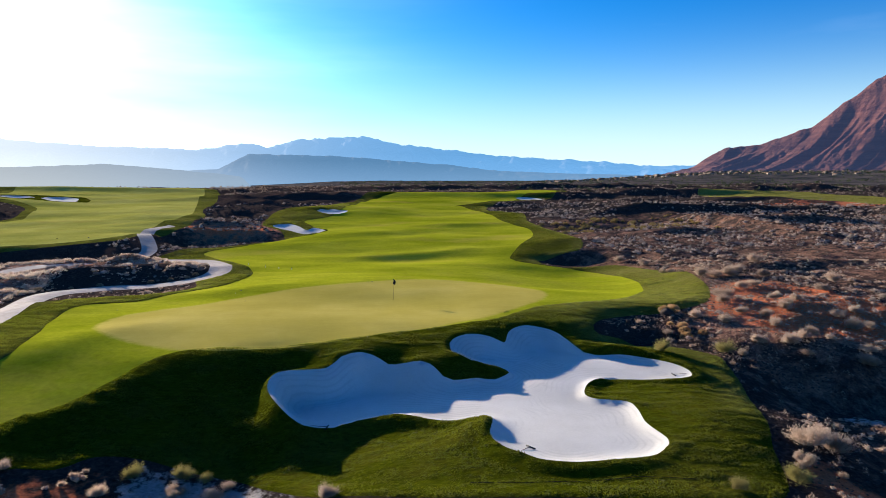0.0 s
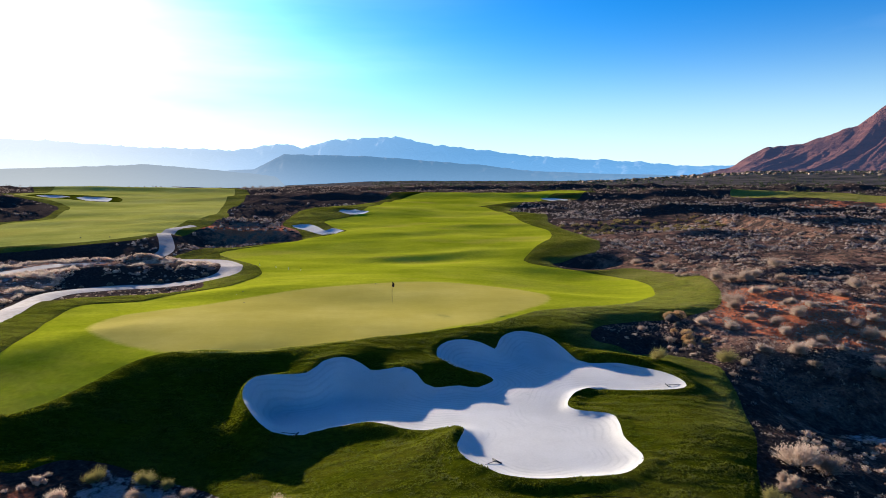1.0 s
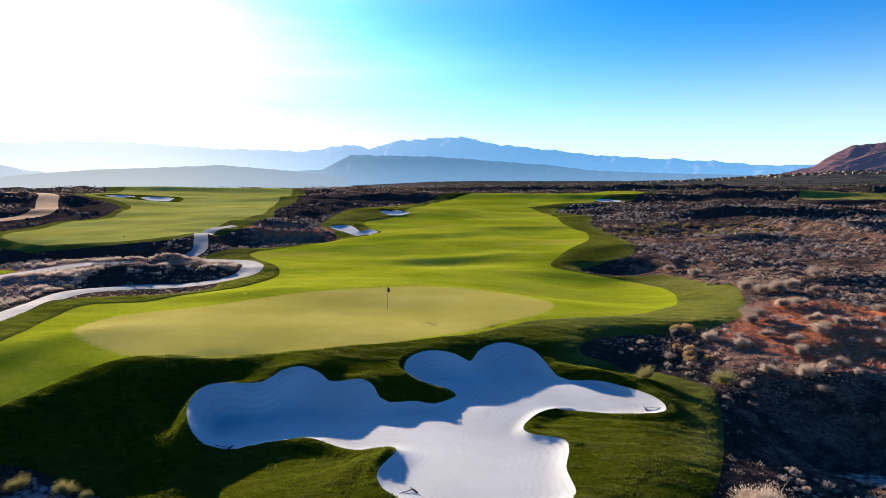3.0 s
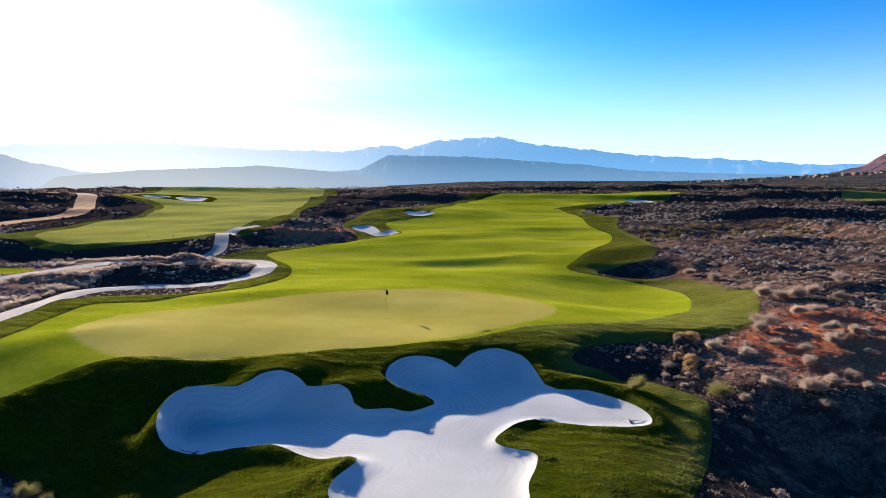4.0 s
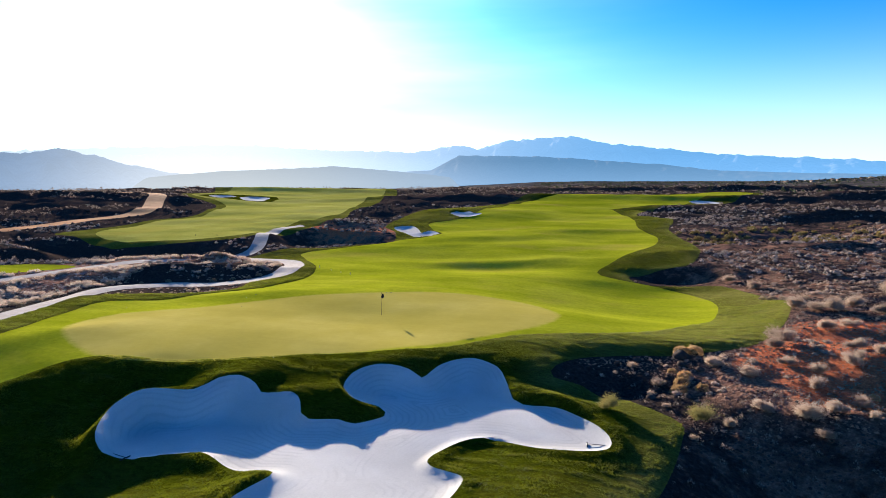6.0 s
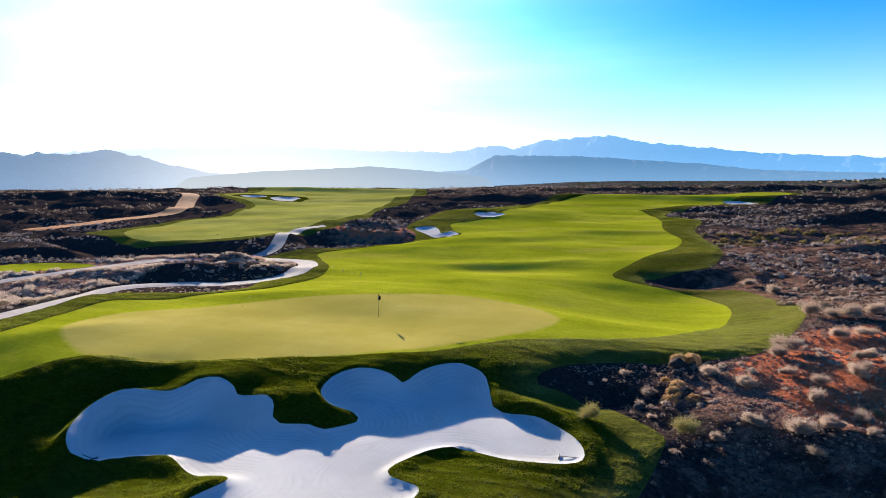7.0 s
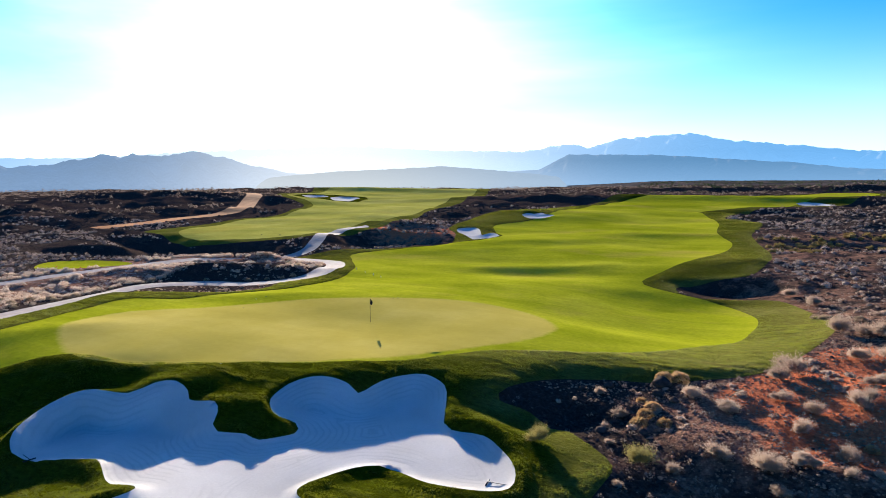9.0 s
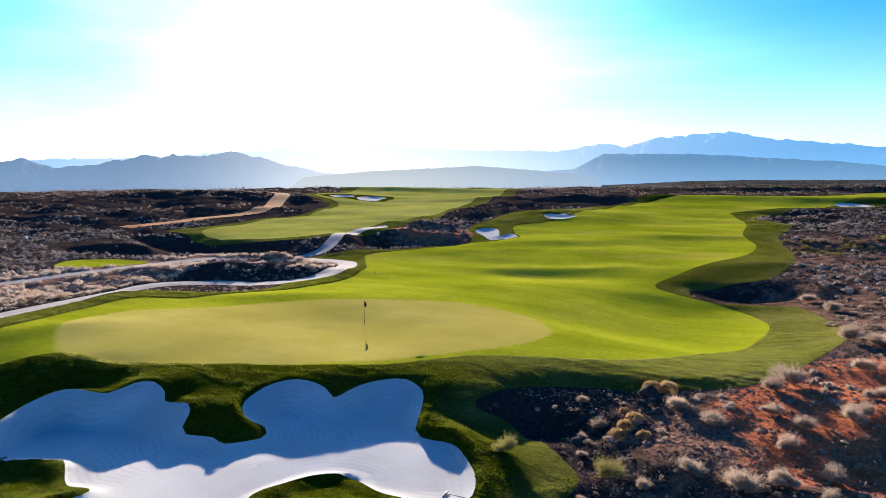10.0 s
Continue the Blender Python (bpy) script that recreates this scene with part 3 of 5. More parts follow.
BUNKERS = [Zone(BUNKER_BACK + BUNKER_FRONT, 0.3), Zone(BUNKER_2), Zone(BUNKER_3), Zone(BUNKER_4), Zone(BUNKER_5), Zone(BUNKER_6)]
GREEN = Zone(GREEN_LINE)
FAIRWAYS = [Zone(FAIRWAY_RIGHT + FAIRWAY_LEFT), Zone(FAR_FAIRWAY), Zone(WEST_GREEN), Zone(EAST_GREEN)]
ROUGHS = [Zone(ROUGH_FRONT + ROUGH_END + ROUGH_WEST), Zone(FAR_ROUGH)]
PATHS = [Strip(PATH_LOOP, 3.0), Strip(PATH_WEST, 2.5)]
ROAD = Strip(DIRT_ROAD, 6.6, 2.0)
# rough round the two far bunkers; its dark turf stands in for shadow
SHADE_COLLAR = Zone([(-172, 238), (-180, 246), (-182, 260), (-174, 266), (-160, 271), (-146, 261), (-131, 233), (-140, 227.5), (-150, 234), (-160, 232)], 1.5)
RED, PALE = Zone(RED_SOIL), Zone(PALE_GROUND)
ISLAND = Zone([(-40, 40), (-46, 55), (-48, 70), (-50, 86), (-44, 96), (-34, 97), (-52, 98), (-60, 84), (-64, 66), (-66, 44)], 2.0)
EARTH = Zone([(23, 51), (30, 50), (38, 51), (43, 60), (37, 69), (29, 66), (23, 57)], 2.0)

# bare black lava below the far fairway and beside the cart path
BARE = [Zone([(-56, 104), (-60, 109), (-72, 106.5), (-86, 105), (-94, 99), (-101, 90), (-99, 83), (-84, 80), (-74, 81), (-66, 85), (-60, 91), (-56, 97)], 2.0),
        Zone([(-59.5, 127), (-52.5, 112.5), (-48, 117), (-44, 123), (-38, 127.5), (-33, 132), (-38, 136), (-46, 138), (-54, 136)], 2.0)]

# centre x, y, half lengths along and across, turn in degrees, height
TURF_FORMS = [
    (-6.0, 108.6, 9.0, 3.4, 11, 0.38), (4.0, 111.3, 7.5, 3.2, 8, 0.4), (-14.0, 106.0, 7.0, 3.0, 16, 0.2), (-6.0, 102.5, 12.0, 4.0, 12, -0.25), (2.0, 128.0, 11.0, 4.5, 12, 0.3),
    (-26.0, 45.5, 7.0, 3.4, 39, 0.22), (-22.0, 40.5, 7.0, 3.0, 39, -0.1), (8.0, 92.0, 8.0, 4.6, 30, 0.16), (12.0, 86.5, 8.0, 4.6, 30, -0.14),
    (-22.0, 70.0, 8.0, 3.4, 25, 0.25), (-10.0, 135.0, 12.0, 4.0, 20, 0.35), (8.0, 150.0, 12.0, 4.0, 15, 0.35), (-22.0, 122.0, 10.0, 3.5, 25, 0.35),
    (-2.2, 35.9, 3.4, 1.7, 8, 0.5), (15.0, 36.5, 5.5, 2.6, 75, 0.25), (-9.0, 42.0, 4.0, 2.0, 15, -0.12),
]
EAST_FORMS = [
    (21.5, 102.3, 5.5, 2.8, 15, -1.7), (23.0, 116.0, 8.0, 4.0, 20, 0.4), (70.0, 187.0, 36.0, 3.4, 9, 2.4), (86.0, 151.0, 20.0, 2.8, -6, 1.9),
    (48.0, 126.0, 12.0, 2.4, 10, 1.0), (63.0, 140.0, 36.0, 4.0, 97, 2.6), (44.0, 84.0, 9.0, 2.2, 8, 0.8), (36.0, 150.0, 9.0, 2.2, 8, 1.0), (16.3, 51.4, 3.2, 1.3, 10, -0.5),
    (31.0, 41.0, 9.0, 2.8, 4, -1.5), (25.0, 50.5, 7.5, 3.2, -8, 0.55),
]
WEST_FORMS = [
    (-42.0, 83.0, 9.5, 4.2, 32, 2.2), (-46.5, 89.0, 7.0, 2.8, 25, 1.9), (-51.8, 95.5, 7.5, 3.4, 78, -1.15), (-44.5, 129.5, 13.0, 4.2, 12, -2.3), (-57.0, 150.0, 14.0, 5.0, 35, 0.9),
    (-72.0, 103.0, 14.0, 4.6, -3, -2.5), (-96.0, 107.0, 17.0, 5.4, -14, -2.5), (-232.0, 190.0, 58.0, 16.0, 28, 2.2), (-150.0, 172.0, 30.0, 10.0, 20, 1.5),
]
FAR_FORMS = [
    (-190.0, 330.0, 90.0, 14.0, 20, 2.5), (-55.0, 225.0, 22.0, 7.0, 20, -2.0), (-60.0, 260.0, 60.0, 10.0, 10, 3.0), (60.0, 405.0, 130.0, 7.0, 4, 4.5),
    (190.0, 330.0, 60.0, 6.0, -14, 4.0), (112.0, 236.0, 40.0, 4.5, 12, 1.0), (90.0, 280.0, 60.0, 6.0, 5, 3.2), (20.0, 222.0, 16.0, 6.0, 20, -2.0),
]
FORMS = TURF_FORMS + EAST_FORMS + WEST_FORMS + FAR_FORMS


# low turf mounds beside the sand
MOUNDS = [(1.7, 43.1, 1.7, 1.1, -25, 0.5), (13.3, 47.4, 4.0, 1.4, -12, 0.7), (17.4, 45.2, 2.8, 1.5, -32, 0.15), (1.6, 32.2, 1.8, 1.1, 60, 0.4), (19.4, 42.0, 2.6, 1.8, -55, 0.28), (-11.0, 38.2, 2.8, 1.1, 95, -0.35)]


def sand_floor(x, y):
    """The raked floor of the large bunker: nearly level, falling gently to both ends."""
    return -1.16 + 0.24 * smooth(37, 28.5, y) - 0.07 * np.logaddexp(0, (3.0 - x) * 0.6) / 0.6 - 0.022 * np.logaddexp(0, (x - 8.5) * 0.6) / 0.6


def height(x, y):
    """The ground's height: the broad lie of the land, its mounds and hollows, and the small relief of each kind of ground."""
    x, y = np.asarray(x, float), np.asarray(y, float)
    z = WEIGHTS[-3] + WEIGHTS[-2] * x + WEIGHTS[-1] * y
    for (px, py, _), w in zip(SPOTS, WEIGHTS):
        z = z + w * plate_kernel((x - px) ** 2 + (y - py) ** 2)
    r = np.hypot(x, y - 60)
    z = z + (5.5 - z) * smooth(330, 480, r)
    wx, wy = x + 5 * fbm(x / 14, y / 14, 2, 45), y + 3.4 * fbm(x / 11, y / 11, 2, 47)
    for cx, cy, a, b, turn, h in FORMS:
        c, s = math.cos(radians(turn)), math.sin(radians(turn))
        u, v = (wx - cx) * c + (wy - cy) * s, -(wx - cx) * s + (wy - cy) * c
        z = z + h * np.exp(-(u / a) ** 2 - (v / b) ** 2)
    grass = np.full(len(x), -12.0)
    for zone in (*ROUGHS, *FAIRWAYS, *PATHS, ROAD):
        grass = np.maximum(grass, zone.depth(x, y, 12.0))
    wild = smooth(0.0, 5.0, -grass)
    # lava ridges, longer across the view, that grow with distance
    swell = 0.5 + 1.2 * smooth(60, 230, r)
    ridge = 1 - 2 * np.abs(fbm(x / 26 + 3, y / 13, 3, 5))
    z = z + wild * swell * (1.1 * (ridge - 0.75) + 0.85 * fbm(x / 6, y / 4, 3, 9))
    for zone in BARE:
        z = z - wild * 1.5 * smooth(-1.0, 4.0, zone.depth(x, y))
    z = z + wild * 0.34 * fbm(x / 1.7, y / 1.7, 3, 21) * smooth(160, 60, r)
    far = smooth(380, 700, r)
    z = z + far * (2.5 * fbm(x / 160, y / 60, 3, 31) + 1.5 * fbm(x / 40, y / 22, 2, 37))
    # the plain climbs towards the town below the red hill
    bearing = np.degrees(np.arctan2(x, y))
    z = z + smooth(500, 1900, r) * smooth(8, 26, bearing) * 26
    # westward the plain falls into a wide valley
    z = z - 38 * smooth(470, 900, r) * smooth(6, 26, -bearing)
    sand = np.full(len(x), -8.0)
    for zone in BUNKERS:
        sand = np.maximum(sand, zone.depth(x, y))
    # the bank falls away sharply below the fairway's western edge
    z = z - (0.5 - 0.13 * smooth(-14, -20, x)) * smooth(-0.3, -4.5, FAIRWAYS[0].depth(x, y)) * smooth(-7, -11, x) * smooth(46, 43, y) * smooth(0.2, -1.1, sand) * smooth(22.5, 30.5, y)
    for cx, cy, a, b, turn, h in MOUNDS:
        c, s = math.cos(radians(turn)), math.sin(radians(turn))
        u, v = (x - cx) * c + (y - cy) * s, -(x - cx) * s + (y - cy) * c
        z = z + h * np.exp(-(u / a) ** 2 - (v / b) ** 2) * smooth(0.1, -0.5, sand)
    z = z + 0.04 * np.exp(-np.clip(-sand, 0, 9) / 0.9) * smooth(0.35, 0.0, sand)
    wide = 1.5 + 1.8 * smooth(37, 41, y) * smooth(11.5, 9, x)
    flat = smooth(0.1, 1.0, BUNKERS[0].depth(x, y) / wide)
    floor = sand_floor(x, y)
    z = np.where(BUNKERS[0].depth(x, y) > 0, np.maximum(z, floor - 0.04), z)
    z = z + flat * (floor - z)
    z = z - 0.13 * smooth(0.0, 0.4, sand)
    for zone, deep in zip(BUNKERS[1:], (0.32, 0.25, 0.15, 0.6, 0.6)):
        z = z - deep * smooth(0.0, 3.0, zone.depth(x, y))
    # the rough stands a little proud of the mown fairway
    z = z + 0.09 * smooth(0.0, -0.3, FAIRWAYS[0].depth(x, y)) * smooth(-0.5, 0.5, ROUGHS[0].depth(x, y)) * smooth(0.0, -0.5, sand)
    turf = smooth(0, 2, grass) * smooth(0.0, -1.0, sand)
    z = z + turf * (0.65 * fbm(x / 24, y / 15, 2, 51) + 0.12 * fbm(x / 9, y / 6, 3, 53)) * (0.35 + 0.65 * smooth(2, -6, GREEN.depth(x, y)))
    return z


def dry_and_lit_tone(x, y):
    """How dry and olive the rough grass is: lush round the bunker, dry on the apron and along the paths; golden light
    at the east edge is painted in too.
    """
    d = np.maximum(smooth(50, 62, y) * (1 - 0.75 * smooth(92, 101, y)) * smooth(-20, -10, x), 0.4 * smooth(-24, -29, x))
    # low golden sunlight on the eastern outer edge, painted with the dry tone
    d = np.maximum(d, 0.8 * smooth(3.4, 0.4, ROUGHS[0].depth(x, y)) * smooth(6, 12, x) * smooth(31, 39, y))
    return (d * np.clip(0.75 + 0.5 * fbm(x / 5, y / 5, 3, 57), 0, 1)).astype(np.float32)


# ---- the ground: one sheet, cut along the outlines ----
def sheet_points():
    pts, r, ring = [], 5.0, 0
    while r < 4600:
        step = max(0.42, 0.0125 * r) if r < 420 else 0.05 * r
        a0, a1 = (-52, 78)
        n = max(4, int(radians(a1 - a0) * r / step))
        for k in range(n):
            a = radians(a0 + (a1 - a0) * (k + 0.5 * (ring % 2)) / n)
            pts.append((15 - r * math.sin(a), 8 + r * math.cos(a)))
        for a in range(a1 + 4, 360 + a0 - 2, 5):
            pts.append((15 - r * math.sin(radians(a)), 8 + r * math.cos(radians(a))))
        r += step
        ring += 1
    return np.array(pts)


def cut_sheet():
    pts = [sheet_points()]
    edges, start = [], len(pts[0])
    for zone in (*BUNKERS, GREEN, *FAIRWAYS, *ROUGHS, SHADE_COLLAR, *PATHS, ROAD):
        n = len(zone.line)
        pts.append(zone.line)
        edges += [(start + k, start + (k + 1) % n) for k in range(n)]
        start += n
    verts, _, faces, *_ = delaunay_2d_cdt([Vector(p) for p in np.concatenate(pts)], edges, [], 0, 1e-4)
    return np.array([tuple(v) for v in verts]), np.array([f for f in faces if len(f) == 3])


def mesh_from(name, verts, tris, material, soft=True):
    me = bpy.data.meshes.new(name)
    verts, tris = np.asarray(verts, np.float32), np.asarray(tris, np.int32)
    me.vertices.add(len(verts))
    me.vertices.foreach_set("co", verts.ravel())
    me.loops.add(tris.size)
    me.loops.foreach_set("vertex_index", tris.ravel())
    me.polygons.add(len(tris))
    me.polygons.foreach_set("loop_start", np.arange(0, tris.size, 3, dtype=np.int32))
    me.polygons.foreach_set("use_smooth", np.full(len(tris), soft))
    me.update(calc_edges=True)
    me.materials.append(material)
    return me


XY, TRIS = cut_sheet()
Z = height(XY[:, 0], XY[:, 1])
MID = XY[TRIS].mean(1)
area = np.cross(XY[TRIS[:, 1]] - XY[TRIS[:, 0]], XY[TRIS[:, 2]] - XY[TRIS[:, 0]])
TRIS[area < 0] = TRIS[area < 0][:, ::-1]
kind = np.zeros(len(TRIS), int)
LAYERS = [(1, ROUGHS[0]), (2, ROUGHS[1]), (3, FAIRWAYS[0]), (4, FAIRWAYS[1]), (5, FAIRWAYS[2]), (6, FAIRWAYS[3]), (7, GREEN), (8, ROAD), (9, PATHS[1]), (10, PATHS[0])]
LAYERS += [(18, SHADE_COLLAR)]
LAYERS += [(11 + k, b) for k, b in enumerate(BUNKERS)]
for number, zone in LAYERS:
    kind[zone.has(MID[:, 0], MID[:, 1])] = number
kind[(kind == 0) & (np.hypot(MID[:, 0], MID[:, 1]) > 760)] = 17
SURFACES = [
    (0, "ground", M_DESERT, "dark lava desert with reddish soil and low scrub", "ground"),
    (1, "rough", M_ROUGH, "shaggy dark green rough grass round the golf hole", "grass"),
    (2, "rough_far", M_ROUGH_FAR, "dry olive rough grass beside the far fairway", "grass"),
    (3, "fairway", M_TURF, "bright green mown fairway in low sun", "fairway"),
    (4, "fairway_far", M_FAR_TURF, "pale green mown far fairway above black lava", "fairway"),
    (5, "tee_west", M_TURF, "small mown tee between lava and cart path", "tee"),
    (6, "fairway_east", M_ROUGH_EAST, "distant strip of dry olive fairway", "fairway"),
    (7, "putting_green", M_TURF, "smooth yellow-green putting green with a flagstick", "putting green"),
    (8, "dirt_road", M_ROAD, "orange graded dirt road through black lava", "road"),
    (9, "cart_path_west", M_PATH, "pale concrete cart path up to the far fairway", "path"),
    (10, "cart_path", M_PATH, "pale concrete cart path in a hairpin bend", "path"),
    (11, "bunker_1", M_SAND, "large lobed bunker of white raked sand", "bunker"),
    (12, "bunker_2", M_SAND, "white sand bunker in dark rough beside the fairway", "bunker"),
    (13, "bunker_3", M_SAND, "small white sand bunker beside the fairway", "bunker"),
    (14, "bunker_4", M_SAND, "far white sand bunker at the fairway's end", "bunker"),
    (15, "bunker_5", M_SAND, "white sand bunker in the far fairway", "bunker"),
    (18, "rough_collar", M_ROUGH, "rough grass round two far bunkers, dark in place of their shadow", "grass"),
    (17, "plain", M_PLAIN, "wide valley plain with haze painted over it, out to the hills", "plain"),
    (16, "bunker_6", M_SAND, "white sand bunker beside its twin, far fairway", "bunker"),
]
for number, name, material, label, category in SURFACES:
    tris = TRIS[kind == number]
    if not len(tris):
        continue
    used, back_index = np.unique(tris, return_inverse=True)
    pts = np.c_[XY[used], Z[used]]
    me = mesh_from(name, pts, back_index.reshape(-1, 3), material)
    if number == 1:
        a = me.attributes.new("dry", "FLOAT", "POINT")
        a.data.foreach_set("value", dry_and_lit_tone(pts[:, 0], pts[:, 1]))
    if number in (3, 7):
        a = me.attributes.new("putting", "FLOAT", "POINT")
        a.data.foreach_set("value", smooth(-1.1, 0.9, GREEN.depth(pts[:, 0], pts[:, 1])).astype(np.float32))
    if material is M_SAND:
        a = me.attributes.new("rim", "FLOAT", "POINT")
        a.data.foreach_set("value", BUNKERS[number - 11].depth(pts[:, 0], pts[:, 1]).astype(np.float32))
    if number == 0:
        for attr, zone, reach in (("red", RED, 2.2), ("pale", PALE, 1.5), ("earth", EARTH, 9.0)):
            val = smooth(-reach, reach, zone.depth(pts[:, 0], pts[:, 1])).astype(np.float32)
            if attr == "earth":
                val = np.maximum(val, smooth(-4, 2, ISLAND.depth(pts[:, 0], pts[:, 1])))
                val = np.maximum(val, 0.9 * np.exp(-((pts[:, 0] + 46) / 17) ** 2 - ((pts[:, 1] - 142) / 11) ** 2)).astype(np.float32)
                val = np.maximum(val, 0.9 * np.exp(-((pts[:, 0] + 44) / 9) ** 2 - ((pts[:, 1] - 92) / 5) ** 2))
                val = np.maximum(val, 0.42 * smooth(12, 26, pts[:, 0]) * smooth(210, 150, pts[:, 1])).astype(np.float32)
            if attr == "pale":
                val = np.maximum(val, 0.42 * smooth(-3, 2, ISLAND.depth(pts[:, 0], pts[:, 1]))).astype(np.float32)
                val = np.maximum(val, 0.85 * np.exp(-((pts[:, 0] - 28) / 3.2) ** 2 - ((pts[:, 1] - 39) / 2.6) ** 2)).astype(np.float32)
            if attr == "red":
                val = np.maximum(val, 0.7 * np.exp(-((pts[:, 0] + 18) / 4) ** 2 - ((pts[:, 1] - 26.5) / 3) ** 2))
                val = np.maximum(val, 0.75 * np.exp(-((pts[:, 0] + 50) / 18) ** 2 - ((pts[:, 1] - 141) / 8) ** 2))
                val = np.maximum(val, 0.8 * np.exp(-((pts[:, 0] - 18.3) / 2.2) ** 2 - ((pts[:, 1] - 27.2) / 2) ** 2))
                val = np.maximum(val, 1.1 * np.exp(-((pts[:, 0] - 134) / 32) ** 2 - ((pts[:, 1] - 206) / 13) ** 2)).astype(np.float32)
            a = me.attributes.new(attr, "FLOAT", "POINT")
            a.data.foreach_set("value", val)
    tagged(new(name, me), label, category, kind="structure")


def level(x, y):
    return float(height(np.array([x]), np.array([y]))[0])


# ---- distance: ranges, mesa, red hill ----
def profile(points, bearings):
    p = np.array(points, float)
    o = np.argsort(p[:, 0])
    return np.interp(bearings, p[o, 0], p[o, 1])


RANGE_LINE = [(80, 1.6), (66.5, 1.3), (62.6, 1.7), (58, 1.75), (52, 2.2), (46, 2.6), (40.9, 2.8), (35.9, 3.0), (28.3, 2.6), (20.8, 2.43), (17.0, 3.1), (15.4, 2.66), (12.8, 3.4), (9.7, 3.6), (7.2, 3.75),
              (4.2, 3.14), (1.2, 2.8), (-2.3, 2.4), (-5.9, 2.0), (-10.8, 1.72), (-14.7, 1.45), (-17.5, 1.14), (-23, 1.1), (-40, 1.0)]
MESA_LINE = [(24, 0.6), (19.5, 0.84), (18.2, 1.5), (16.9, 2.15), (9.3, 2.02), (4.3, 1.64), (-0.8, 1.24), (-4.9, 0.74), (-10.9, 0.5), (-20, 0.3)]
WEST_LINE = [(85, 1.5), (72, 1.3), (66.5, 1.27), (64.4, 1.72), (62.6, 1.0), (59.9, 1.25), (56.1, 2.05), (54.9, 1.84), (54.0, 2.17), (51.8, 1.96), (49.5, 2.45), (46.7, 1.8), (44.9, 1.32), (42, 0.7), (39, 0.3)]
LOW_LINE = [(80, -0.6), (53, -0.6), (49, -0.3), (45, 0.05), (41, 0.45), (37.5, 0.75), (34, 0.9), (27.8, 1.2), (23, 0.8), (19, 0.4), (16, 0.0), (6, -0.1)]


def ridge_range(name, line, near, far, b0, b1, material, label, seed, crag):
    nb, nr = int((b1 - b0) * 7), 16
    bs = np.linspace(b0, b1, nb)
    top = profile(line, bs)
    top = top + crag * fbm(bs * 1.7, bs * 0 + seed, 4, seed) * np.clip(top, 0, 1.5)
    verts = []
    for k in range(nr + 3):
        u = k / nr if k <= nr else 1.0 + (k - nr) * 0.3
        r = near + (far - near) * u
        spur = fbm(bs * 0.9, np.full(nb, u * 2.2), 4, seed + 3)
        shape = (u ** 1.25 if u <= 1 else max(0.0, 1 - (u - 1) * 1.5))
        h = top * shape * (1 + 1.1 * spur * (1 - u if u < 1 else 0) * 2)
        a = np.radians(bs)
        verts.append(np.c_[-r * np.sin(a), r * np.cos(a), -45 + (50 * min(u * 2.5, 1.0) + 8 * u) * smooth(0.0, 0.25, top) + r * np.tan(np.radians(np.maximum(h, -0.2)))])
    v = np.concatenate(verts)
    i = np.arange(nb - 1)
    tris = []
    for k in range(nr + 2):
        a, b = k * nb + i, (k + 1) * nb + i
        tris += [np.c_[a, b, a + 1], np.c_[a + 1, b, b + 1]]
    tagged(new(name, mesh_from(name, v, np.concatenate(tris), material)), label, "mountains", kind="structure")


# the distance haze is mixed into these rock materials as glow
M_RANGE = painted_haze_mat("hazy_blue_range", (0.32, 0.3, 0.29), (0.035, 0.045, 0.065), (0.075, 0.21, 0.4), 0.66, 15.0, 1.0, 0.006, (0.46, 0.51, 0.56), 0.35, 170.0)
M_MESA = painted_haze_mat("hazy_mesa", (0.22, 0.18, 0.15), (0.035, 0.045, 0.055), (0.06, 0.145, 0.26), 0.6, 26.0, 1.0, 0.006, (0.42, 0.44, 0.46), 0.5, 100.0)
ridge_range("backdrop_range", RANGE_LINE, 3300, 4300, -40, 80, M_RANGE, "far mountain range with bright blue haze painted over it", 3, 0.1)
M_WEST = painted_haze_mat("hazy_west_hills", (0.3, 0.27, 0.25), (0.02, 0.025, 0.035), (0.085, 0.14, 0.225), 0.62, 60.0, 1.0, 0.01, (0.33, 0.37, 0.42), 0.25, 110.0)
ridge_range("backdrop_hills_west", WEST_LINE, 2900, 3250, 38, 85, M_WEST, "flat-topped hills under the sun with haze painted over them", 7, 0.12)
ridge_range("backdrop_mesa", MESA_LINE, 2700, 3150, -20, 24, M_MESA, "long mesa before the range with blue haze painted over it", 11, 0.05)
M_LOW = painted_haze_mat("hazy_low_hills", (0.16, 0.15, 0.14), (0.04, 0.05, 0.06), (0.105, 0.17, 0.25), 0.72, 20.0, 1.0, 0.008, (0.23, 0.255, 0.275), 0.4, 60.0)
ridge_range("backdrop_low_hills", LOW_LINE, 2300, 2600, 6, 82, M_LOW, "low hills at the edge of the plain with pale haze painted over them", 15, 0.06)


